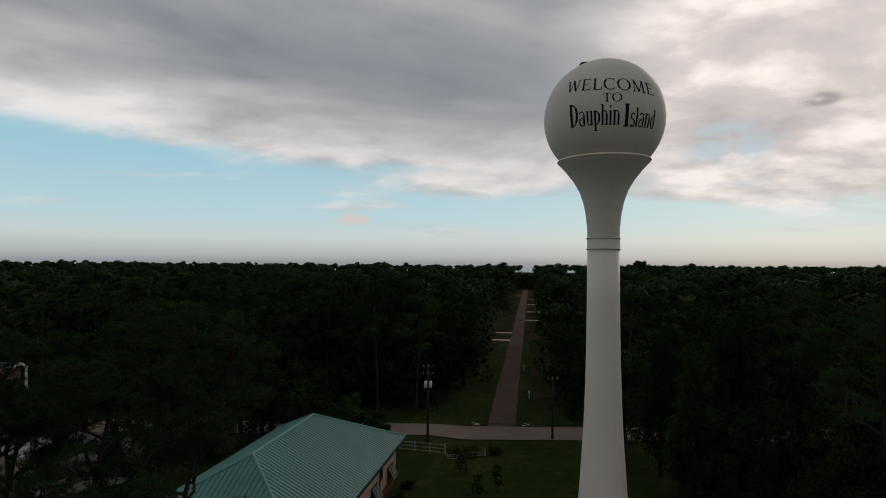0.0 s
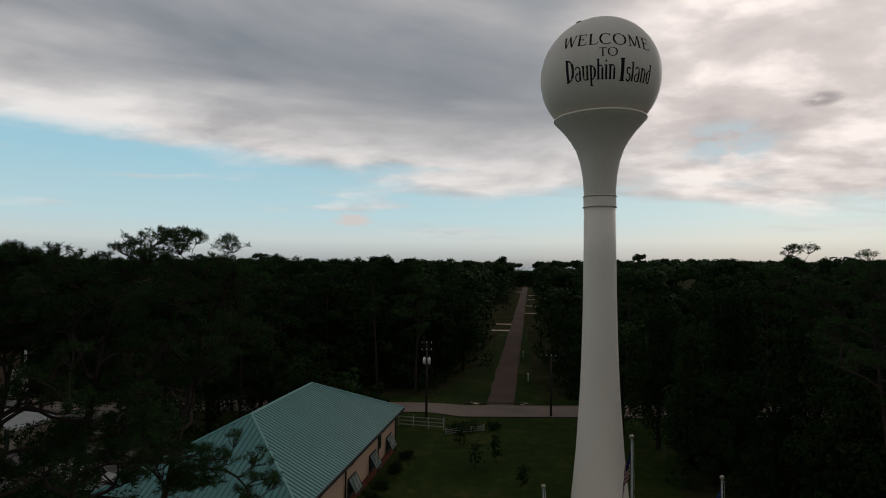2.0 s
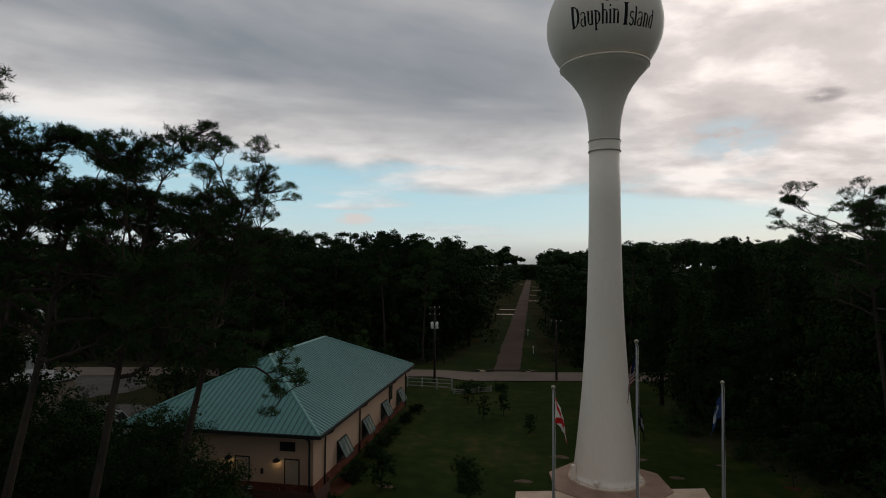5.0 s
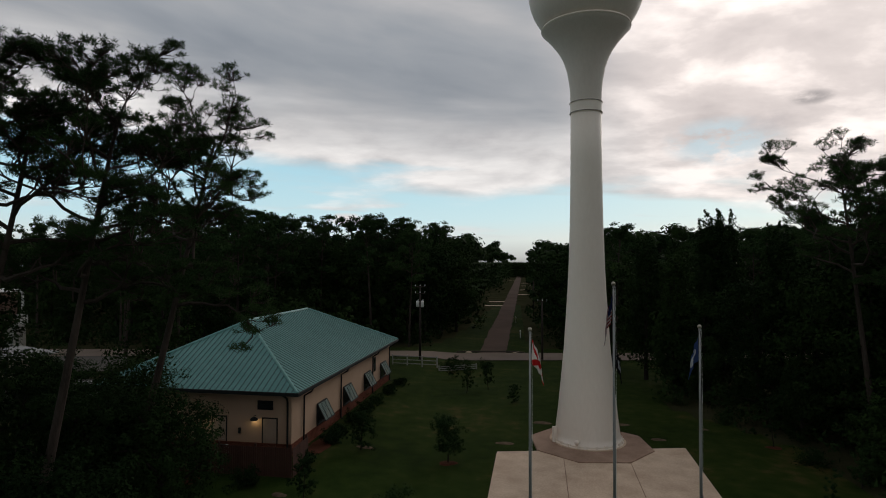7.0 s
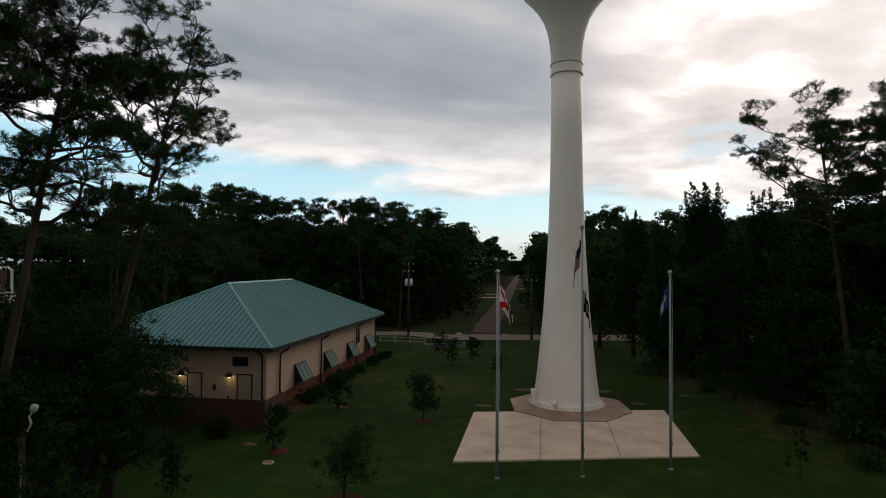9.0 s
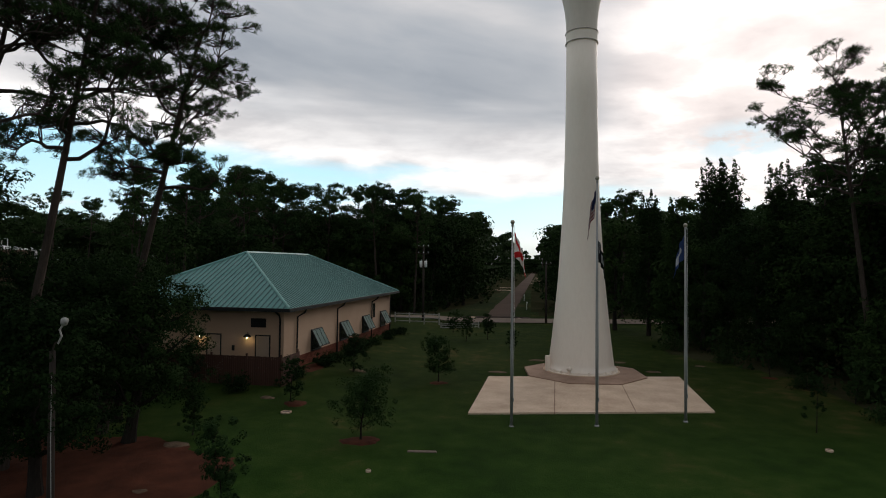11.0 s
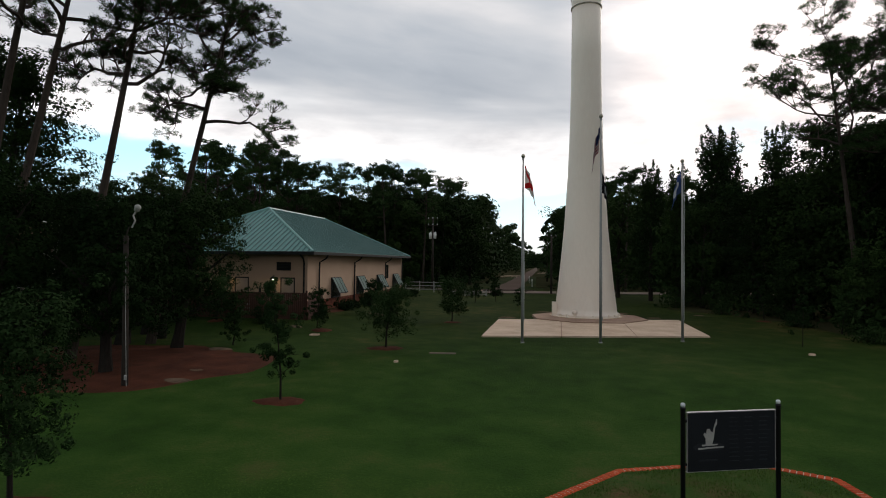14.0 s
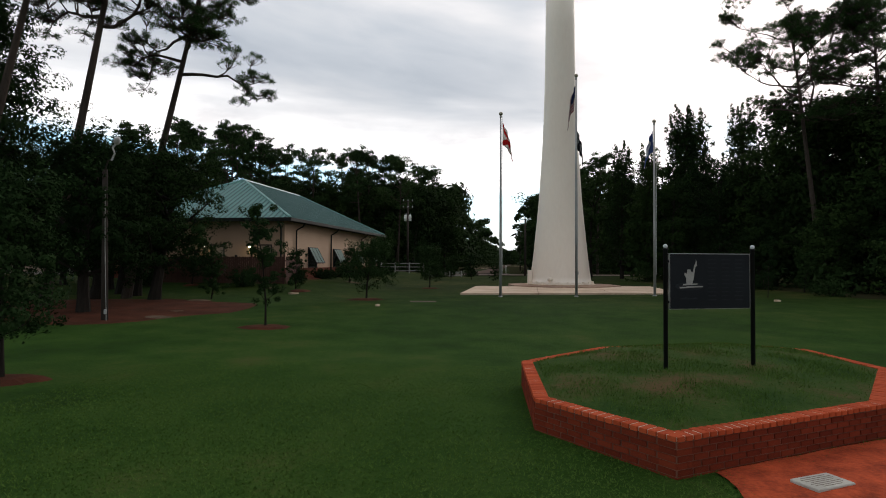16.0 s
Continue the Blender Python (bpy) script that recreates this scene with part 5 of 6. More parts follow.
# ---------------------------------------------------------------- beds, covers and paths on the lawn
def blob(x, y, rx, ry, seed, lift=0.02, n=28, turn=0.0):
    """An uneven flat patch that hugs the ground, with a soft raised middle."""
    rng = random.Random(seed)
    ph = [rng.uniform(0, 6.28) for _ in range(4)]
    v = [(x, y, ground_z(x, y) + lift + 0.05)]
    for k, f in enumerate((0.55, 1.0)):
        for i in range(n):
            a = 2 * math.pi * i / n
            r = f * (1 + 0.10 * math.sin(2 * a + ph[0]) + 0.08 * math.sin(3 * a + ph[1]) + 0.05 * math.sin(7 * a + ph[2]) + 0.03 * math.sin(13 * a + ph[3]))
            px, py = rx * r * math.cos(a), ry * r * math.sin(a)
            c, s = math.cos(turn), math.sin(turn)
            qx, qy = x + px * c - py * s, y + px * s + py * c
            v.append((qx, qy, ground_z(qx, qy) + (lift + 0.035 if k == 0 else -0.03)))
    f = [(0, 1 + i, 1 + (i + 1) % n) for i in range(n)] + [(1 + i, 1 + n + i, 1 + n + (i + 1) % n, 1 + (i + 1) % n) for i in range(n)]
    return Bag().add(v, f)


setting("mulch_bed", blob(-23.2, -26.1, 9.0, 6.4, 3, 0.05, 48, 0.6), M_MULCH, "reddish pine-straw mulch under the evergreens", "mulch bed")
for i, (x, y, rx, ry) in enumerate(((-11.2, -18.8, 1.05, 0.75), (-12.0, -28.8, 0.95, 0.65), (-9.8, -5.9, 0.7, 0.55), (-13.5, -36.9, 0.9, 0.6), (-16.6, -13.4, 0.8, 0.6), (13.2, 0.3, 0.6, 0.5), (-24.5, -11.8, 0.7, 0.6))):
    setting("mulch_ring", blob(x, y, rx, ry, 20 + i, 0.03), M_MULCH, "ring of red-brown mulch round a young tree", "mulch ring")
for i, (x, y, rx, ry) in enumerate(((-6.1, -1.2, 0.75, 0.45), (-3.1, 4.6, 0.9, 0.5), (3.4, 4.9, 0.7, 0.4), (5.4, 1.2, 0.6, 0.35), (9.6, 4.4, 0.5, 0.3), (-18.6, -12.8, 0.5, 0.3), (-15.8, -4.4, 0.7, 0.4), (-17.3, -25.4, 0.7, 0.4), (-17.0, -26.9, 0.8, 0.35), (-18.9, -20.8, 0.8, 0.5))):
    setting("bare_patch", blob(x, y, rx, ry, 60 + i, 0.012), M_DIRT, "small worn patch of bare sandy soil in the lawn", "bare soil")
setting("yard", blob(-64.0, 20.0, 13.0, 10.0, 77, 0.03, 48), M_GRAVEL, "pale gravel yard beyond the pines", "yard")
setting("yard", blob(-50.0, 7.5, 8.0, 6.5, 83, 0.06, 40), M_GRAVEL, "pale gravel yard beside the parked van", "yard")
setting("bare_patch", blob(-18.9, -5.5, 0.8, 3.0, 79, 0.02), M_MULCH, "strip of mulch along the building", "mulch bed")


def build_cover(x, y, r, label, flat=True):
    z = ground_z(x, y)
    c = thing("manhole_cover", label, "manhole cover", "covers in the lawn", pose(x, y, z))
    part("ring", Bag().revolve([(r * 1.25, -0.05), (r * 1.25, 0.07), (r * 1.02, 0.085), (r * 1.0, 0.05)], 28, caps=False), M_CONCRETE, c, "pale concrete collar")
    part("lid", Bag().revolve([(r, 0.03), (r, 0.055), (r * 0.95, 0.06)], 28), M_STREET, c)
    part("lift_hole", Bag().revolve([(0.03, 0.055), (0.03, 0.066)], 8, Matrix.Translation((r * 0.6, 0, 0))), M_BLACK, c)


build_cover(-16.43, -15.0, 0.23, "round pale cover with a concrete collar in the lawn")
build_cover(9.1, -16.5, 0.12, "small round pale cover in the lawn")
build_cover(-9.8, -22.3, 0.08, "small round pale cover in the lawn")
step_stone = thing("edging_stone", "long flat pale stone lying flush in the lawn", "stone", at=pose(-8.2, -19.75, ground_z(-8.2, -19.75), 0, 0, 6))
part("slab", Bag().box(-0.62, 0.62, -0.09, 0.09, -0.05, 0.040, bevel=0.02), M_STREET, step_stone)

# red path and plaque before the planter
edge = [(-2.05, -40.12), (-1.4, -39.72), (-0.5, -39.2), (0.15, -38.85), (0.6, -38.62), (1.0, -39.4), (0.75, -40.4), (0.3, -41.4), (-0.4, -42.4), (-1.6, -42.9), (-2.0, -42.2), (-1.95, -41.2)]
pv = []
for (x0, y0), (x1, y1) in zip(edge, edge[1:] + edge[:1]):
    for k in range(5):
        t = k / 5
        x, y = x0 + (x1 - x0) * t, y0 + (y1 - y0) * t
        w = 0.07 * noise.noise(Vector((x * 2.3, y * 2.3, 0.4)))
        pv.append((x + w, y + w, ground_z(x, y) + 0.022))
pc = (sum(p[0] for p in pv) / len(pv), sum(p[1] for p in pv) / len(pv), ground_z(-1, -40.5) + 0.06)
setting("brick_dust_path", Bag().add(pv + [pc], [(i, (i + 1) % len(pv), len(pv)) for i in range(len(pv))]), M_BRICKPATH, "brick-red crushed path before the planter", "path")
plaque = thing("ground_plaque", "grey stone plaque lying on the red path", "plaque", at=pose(-1.12, -40.36, ground_z(-1.1, -40.3) + 0.045, 0, 0, 27))
part("stone", Bag().box(-0.26, 0.26, -0.15, 0.15, -0.02, 0.024, bevel=0.008), M_STONE, plaque)
for k, (w, y) in enumerate(((0.34, 0.105), (0.42, 0.07), (0.40, 0.035), (0.30, 0.0), (0.41, -0.035), (0.38, -0.07), (0.26, -0.105))):
    part("text_bar", Bag().box(-w / 2, w / 2, y - 0.0035, y + 0.0035, 0.0245, 0.0265), M_STREET, plaque)


# ---------------------------------------------------------------- sign details
def build_sign_details():
    m, L = SIGN_M, SIGN_L
    for b in (Bag().box(0.055, L - 0.055, -0.022, 0.022, 2.018, 2.030, m), Bag().box(0.055, L - 0.055, -0.022, 0.022, 1.134, 1.138, m), Bag().box(0.062, 0.068, -0.022, 0.022, 1.145, 2.015, m), Bag().box(L - 0.068, L - 0.062, -0.022, 0.022, 1.145, 2.015, m)):
        part("edge_strip", b, M_STEEL, SIGN, "thin dull silver edge strip")
    for x0, x1 in ((0.0, 0.07), (L - 0.07, L)):
        for z in (1.25, 1.9):
            part("bracket", Bag().box(x0, x1, -0.012, 0.012, z - 0.02, z + 0.02, m), M_BLACK, SIGN)
    # pale emblem: an upright plain shape over a dark oval
    em = Bag()
    em.prism([(0.36, 1.53), (0.46, 1.52), (0.49, 1.61), (0.522, 1.80), (0.552, 1.84), (0.548, 1.91), (0.535, 1.92), (0.527, 1.87), (0.508, 1.84), (0.478, 1.72), (0.44, 1.74), (0.435, 1.77), (0.38, 1.77), (0.372, 1.70), (0.335, 1.72), (0.325, 1.69), (0.36, 1.63)], 0.017, 0.021, m @ pose(0, 0, 0, 90))
    part("emblem", em, M_OLDWHITE, SIGN, "plain pale emblem")
    oval = Bag().prism([(0.42 + 0.26 * math.cos(a), 1.50 + 0.07 * math.sin(a)) for a in np.linspace(0, 6.28, 25)[:-1]], 0.0165, 0.0195, m @ pose(0, 0, 0, 90))
    part("emblem_base", oval, M_GREYDARK, SIGN, "dim grey oval")
    for x0, x1, z in ((0.30, 0.56, 1.515), (0.36, 0.66, 1.475), (0.24, 0.40, 1.465)):
        part("emblem_line", Bag().prism([(x0, z), (x1, z + 0.01), (x1, z + 0.03), (x0, z + 0.025)], 0.019, 0.022, m @ pose(0, 0, 0, 90)), M_OLDWHITE, SIGN)
    rng = random.Random(12)
    part("text_bar", Bag().prism([(0.26, 1.29), (0.56, 1.29), (0.56, 1.315), (0.26, 1.315)], 0.0165, 0.0195, m @ pose(0, 0, 0, 90)), M_GREYDARK, SIGN)
    for col in range(3):
        for k in range(11):
            x0 = 0.76 + col * 0.25
            z = 1.92 - k * 0.065
            part("text_bar", Bag().prism([(x0, z), (x0 + rng.uniform(0.13, 0.21), z), (x0 + 0.13, z + 0.016), (x0, z + 0.016)], 0.0165, 0.0190, m @ pose(0, 0, 0, 90)), M_GREYDARK, SIGN)


build_sign_details()


# ---------------------------------------------------------------- flags
def striped(name, fn):
    m = bpy.data.materials.new(name)
    m.use_nodes = True
    g = Nodes(m.node_tree)
    uv = g.add("ShaderNodeUVMap").outputs[0]
    sep = g.add("ShaderNodeSeparateXYZ", {0: uv})
    col = fn(g, sep.outputs[0], sep.outputs[1])
    weave = g.noise(g.add("ShaderNodeTexCoord").outputs["Object"], 40.0)
    col = g.mix(g.math("MULTIPLY", weave, 0.25), col, (0.05, 0.05, 0.05, 1))
    cloth = g.add("ShaderNodeBsdfDiffuse", {"Color": col})
    through_cloth = g.add("ShaderNodeBsdfTranslucent", {"Color": col})
    both = g.add("ShaderNodeMixShader", {0: 0.5, 1: cloth.outputs[0], 2: through_cloth.outputs[0]})
    g.add("ShaderNodeOutputMaterial", {"Surface": both.outputs[0]})
    return m


def saltire(g, u, v):
    a = g.math("ABSOLUTE", g.math("SUBTRACT", u, v))
    b = g.math("ABSOLUTE", g.math("SUBTRACT", g.math("ADD", u, v), 1.0))
    near = g.math("LESS_THAN", g.math("MINIMUM", a, b), 0.13)
    return g.mix(near, (0.82, 0.78, 0.74, 1), (0.60, 0.03, 0.03, 1))


def bars(g, u, v):
    red = g.math("LESS_THAN", g.math("FRACT", g.math("MULTIPLY", v, 6.5)), 0.5)
    col = g.mix(red, (0.46, 0.44, 0.42, 1), (0.22, 0.018, 0.02, 1))
    canton = g.math("MULTIPLY", g.math("LESS_THAN", u, 0.4), g.math("GREATER_THAN", v, 0.46))
    return g.mix(canton, col, (0.015, 0.02, 0.07, 1))


def bluefield(g, u, v):
    d = g.math("ADD", g.math("POWER", g.math("SUBTRACT", u, 0.5), 2.0), g.math("POWER", g.math("SUBTRACT", v, 0.5), 2.0))
    return g.mix(g.math("LESS_THAN", d, 0.09), (0.05, 0.085, 0.21, 1), (0.55, 0.56, 0.58, 1))


def blackfield(g, u, v):
    d = g.math("ADD", g.math("POWER", g.math("SUBTRACT", u, 0.5), 2.0), g.math("POWER", g.math("SUBTRACT", v, 0.5), 2.0))
    return g.mix(g.math("LESS_THAN", d, 0.06), (0.012, 0.012, 0.014, 1), (0.4, 0.4, 0.4, 1))


def hang_flag(pole, top, hoist, fly, seed, material, label, turn, swing=0.22):
    """A limp flag: the fly edge has dropped, and the cloth hangs in folds beside the hoist."""
    rng = random.Random(seed)
    ph = rng.uniform(0, 6)
    nu, nv = 22, 16
    v, uvs = [], []
    for j in range(nv + 1):
        for i in range(nu + 1):
            s, t = i / nu, j / nv                      # s along the fly, t down the hoist
            reach = swing * fly * (1 - (1 - s) ** 1.6)
            drop = fly * 0.80 * s ** 1.25 * (1.0 - 0.25 * t)
            fold = 0.085 * math.sin(s * 11 + ph) * (0.35 + 0.65 * s)
            x = 0.07 + reach * (0.75 + 0.25 * t) + 0.03 * math.sin(s * 17 + t * 2 + ph)
            v.append((x, fold + 0.03 * math.sin(t * 5 + s * 4), -t * hoist - drop))
            uvs.append((s, 1 - t))
    f = [(j * (nu + 1) + i, j * (nu + 1) + i + 1, (j + 1) * (nu + 1) + i + 1, (j + 1) * (nu + 1) + i) for j in range(nv) for i in range(nu)]
    me = Bag().add(v, f, pose(0, 0, top, 0, 0, turn)).mesh("flag", material, True)
    layer = me.uv_layers.new(name="UVMap")
    for loop in me.loops:
        layer.data[loop.index].uv = uvs[loop.vertex_index]
    ob = part("flag", me, None, pole, label)
    mod = ob.modifiers.new("thickness", "SOLIDIFY")
    mod.thickness = 0.006


hang_flag(POLES[0], 9.55, 1.2, 1.75, 1, striped("white_flag_red_cross", saltire), "limp white flag with a red diagonal cross", -8, 0.34)
hang_flag(POLES[1], 11.7, 1.25, 2.1, 2, striped("striped_flag", bars), "limp red and white striped flag", 200)
hang_flag(POLES[1], 9.2, 1.1, 1.5, 5, striped("black_flag", blackfield), "limp black flag with a pale disc", 10)
hang_flag(POLES[2], 9.5, 1.2, 1.7, 3, striped("blue_flag", bluefield), "limp dark blue flag with a pale disc", 190, 0.30)


# ---------------------------------------------------------------- poles, fences and the far street
def build_utility_pole(x, y, h, label, transformers):
    z = ground_z(x, y)
    p = thing("utility_pole", label, "utility pole", "utility poles", pose(x, y, z, 0, 0, 4))
    part("post", Bag().revolve([(0.16, -0.3), (0.15, h * 0.5), (0.11, h)], 12), M_WOOD, p, smooth=True)
    for zz in (h - 0.25, h - 1.15) if transformers else (h - 0.3,):
        arm = part("crossarm", Bag().box(-0.70, 0.70, -0.16, -0.07, zz - 0.05, zz + 0.05, bevel=0.01), M_WOOD, p)
        for xx in (-0.62, 0.0, 0.62):
            part("insulator", Bag().revolve([(0.03, 0), (0.055, 0.05), (0.03, 0.10), (0.05, 0.14), (0.02, 0.2)], 8, Matrix.Translation((xx, -0.11, zz + 0.06))), M_GREYPAINT, arm)
    if transformers:
        for xx, yy in ((-0.32, -0.05), (0.30, -0.05)):
            t = part("transformer", Bag().revolve([(0.05, h - 2.95), (0.19, h - 2.92), (0.20, h - 2.2), (0.16, h - 2.12), (0.05, h - 2.08)], 16, Matrix.Translation((xx, yy, 0))), M_WHITEPAINT, p, "pale grey transformer can", smooth=True)
            part("bushing", Bag().revolve([(0.03, h - 2.1), (0.045, h - 2.02), (0.02, h - 1.92)], 8, Matrix.Translation((xx + 0.08, yy, 0))), M_GREYPAINT, t)
    return p


build_utility_pole(-17.75, 29.9, 9.9, "wooden utility pole with pale transformer cans", True)
build_utility_pole(-1.7, 35.5, 8.4, "slim wooden utility pole by the street", False)
build_utility_pole(-1.2, 90.0, 9.5, "slim wooden utility pole along the road", False)


def build_rail_fence(x0, y0, x1, y1, label, posts=4, h=1.25, mat=None):
    z = ground_z((x0 + x1) / 2, (y0 + y1) / 2)
    ang = math.degrees(math.atan2(y1 - y0, x1 - x0))
    L = math.hypot(x1 - x0, y1 - y0)
    f = thing("rail_fence", label, "fence", "fences by the street", pose(x0, y0, z, 0, 0, ang))
    for i in range(posts):
        x = L * i / (posts - 1)
        part("post", Bag().box(x - 0.06, x + 0.06, -0.06, 0.06, -0.1, h + 0.08, bevel=0.015), mat or M_OLDWHITE, f)
    for zz in (h - 0.08, h * 0.58, h * 0.22):
        part("rail", Bag().box(0, L, -0.09, -0.06, zz - 0.045, zz + 0.045, bevel=0.008), mat or M_OLDWHITE, f)


build_rail_fence(-20.6, 26.2, -14.9, 25.6, "white three-rail fence beside the building")
build_rail_fence(-14.6, 25.3, -10.2, 27.6, "white low rail fence curving along the lawn", 4, 0.7)

# dark board fence round the yard at the end of the building
board = Bag().box(-0.066, 0.066, -0.012, 0.012, 0.0, 1.75, bevel=0.006).mesh("board", M_FENCE)
for x0, y0, x1, y1 in ((-30.5, -10.6, -18.6, -10.9), (-18.55, -10.9, -18.5, -8.4)):
    ang = math.degrees(math.atan2(y1 - y0, x1 - x0))
    L = math.hypot(x1 - x0, y1 - y0)
    z = 0.50
    f = thing("board_fence", "dark red-brown board fence at the end of the building", "fence", "board fence panels", pose(x0, y0, z, 0, 0, ang))
    n = int(L / 0.142)
    for i in range(n):
        part("board", board, None, f, at=pose(0.07 + i * 0.142, 0, -0.05 + 0.012 * math.sin(i * 2.1)))
    for zz in (0.35, 1.45):
        part("rail", Bag().box(0, L, 0.013, 0.06, zz - 0.045, zz + 0.045), M_FENCE, f)
    for i in range(int(L / 2.4) + 1):
        part("post", Bag().box(i * 2.38 - 0.05, i * 2.38 + 0.05, 0.06, 0.16, -0.2, 1.85, bevel=0.01), M_FENCE, f)

unit = thing("air_conditioner", "pale condenser unit behind the board fence", "air conditioner", at=pose(-24.1, -9.2, 0.62))
part("casing", Bag().box(-0.42, 0.42, -0.42, 0.42, 0, 0.95, bevel=0.04), M_GREYPAINT, unit)
part("fan_grille", Bag().revolve([(0.34, 0.945), (0.36, 0.97), (0.30, 1.00), (0.06, 1.01)], 20), M_DARKTRIM, unit)

# leaning light pole in the mulch bed, with its torn lamp
lp = thing("light_pole", "old leaning wooden light pole with a broken lamp head", "light pole", at=pose(-18.3, -27.9, ground_z(-18.3, -27.9)))
part("post", Bag().tube([(0, 0, -0.2), (-0.05, 0.02, 2.4), (-0.12, 0.05, 5.35)], [0.115, 0.10, 0.085], 10), M_WOOD, lp, smooth=True)
part("conduit", Bag().tube([(0.15, -0.12, 0.0), (0.11, -0.12, 1.2), (0.05, -0.11, 2.6), (0.00, -0.09, 4.6)], 0.012, 6), M_OLDWHITE, lp, "thin white conduit")
part("meter_socket", Bag().box(0.08, 0.17, -0.18, -0.10, 0.25, 0.42, bevel=0.02), M_STEEL, lp)
part("lamp_arm", Bag().tube([(-0.10, 0, 5.3), (0.10, -0.1, 5.62), (0.36, -0.2, 5.70)], 0.025, 6), M_WOOD, lp)
part("lamp_bracket", Bag().tube([(0.30, -0.2, 5.62), (0.42, -0.2, 5.86), (0.34, -0.2, 6.05), (0.47, -0.2, 6.22)], 0.030, 6), M_OLDWHITE, lp, "bent white bracket")
part("lamp_head", Bag().revolve([(0.03, -0.16), (0.10, -0.08), (0.11, 0.08), (0.05, 0.15)], 12, pose(0.50, -0.2, 6.30, 25, 40, 0)), M_OLDWHITE, lp, "broken pale lamp head", smooth=True)


# ---------------------------------------------------------------- tanks beyond the pines
def build_tank(x, y):
    t = thing("process_tank", "tall brown steel tank with a railed white side tower", "tank", at=pose(x, y, 0))
    part("shell", Bag().revolve([(3.0, -0.1), (3.0, 9.2), (3.05, 9.25), (3.05, 9.4)], 48), M_TANK, t, smooth=True)
    part("roof", Bag().revolve([(3.1, 9.38), (3.1, 9.45), (1.2, 9.85), (0.1, 9.95)], 48), M_WHITEPAINT, t, "pale domed roof", smooth=True)
    side = part("side_tower", Bag().revolve([(1.2, -0.1), (1.2, 5.0), (1.4, 5.05), (1.4, 5.2)], 24, Matrix.Translation((3.4, 0.5, 0))), M_WHITEPAINT, t, "white round side tower", smooth=True)
    for zz in (5.75, 6.25):
        part("rail", Bag().tube([(3.4 + 1.35 * math.cos(a), 0.5 + 1.35 * math.sin(a), zz) for a in np.linspace(0, 2 * math.pi, 25)], 0.045, 6), M_WHITEPAINT, side)
    for i in range(10):
        a = 2 * math.pi * i / 10
        part("rail_post", Bag().tube([(3.4 + 1.35 * math.cos(a), 0.5 + 1.35 * math.sin(a), 5.15), (3.4 + 1.35 * math.cos(a), 0.5 + 1.35 * math.sin(a), 6.25)], 0.04, 5), M_WHITEPAINT, side)
    part("pipe", Bag().tube([(1.9, 1.2, 9.5), (2.7, 1.6, 9.6), (3.2, 1.8, 9.2), (3.3, 1.75, 6.4), (3.3, 1.6, 5.1)], 0.17, 10), M_WHITEPAINT, t)
    for xx in (-0.6, 0.3):
        part("top_rail", Bag().tube([(1.0 + xx, -1.6, 9.5), (1.0 + xx, -1.6, 10.8), (1.9 + xx, -1.6, 10.8), (1.9 + xx, -1.6, 9.5)], 0.06, 6), M_WHITEPAINT, t)


build_tank(-74.9, 23.7)


def build_shed(x, y, turn):
    s = thing("shed", "low pale shed with a nearly flat metal roof by the tanks", "shed", at=pose(x, y, ground_z(x, y), 0, 0, turn))
    part("wall", Bag().box(-4.4, 4.4, 0.0, 3.6, -0.1, 2.3), M_DOOR, s)
    part("roof", Bag().add([(-4.7, -0.3, 2.35), (4.7, -0.3, 2.35), (4.7, 3.9, 2.75), (-4.7, 3.9, 2.75), (-4.7, -0.3, 2.47), (4.7, -0.3, 2.47), (4.7, 3.9, 2.87), (-4.7, 3.9, 2.87)], [(3, 2, 1, 0), (4, 5, 6, 7), (0, 1, 5, 4), (1, 2, 6, 5), (2, 3, 7, 6), (3, 0, 4, 7)]), M_OLDWHITE, s, "dull white metal roof")
    for x0 in (-2.6, 1.6):
        d = part("door", Bag().box(x0, x0 + 1.0, -0.05, -0.004, 0.0, 2.05, bevel=0.005), M_DARKTRIM, s, "dark door")
        part("door_handle", Bag().box(x0 + 0.84, x0 + 0.9, -0.09, -0.05, 0.98, 1.08), M_STEEL, d)


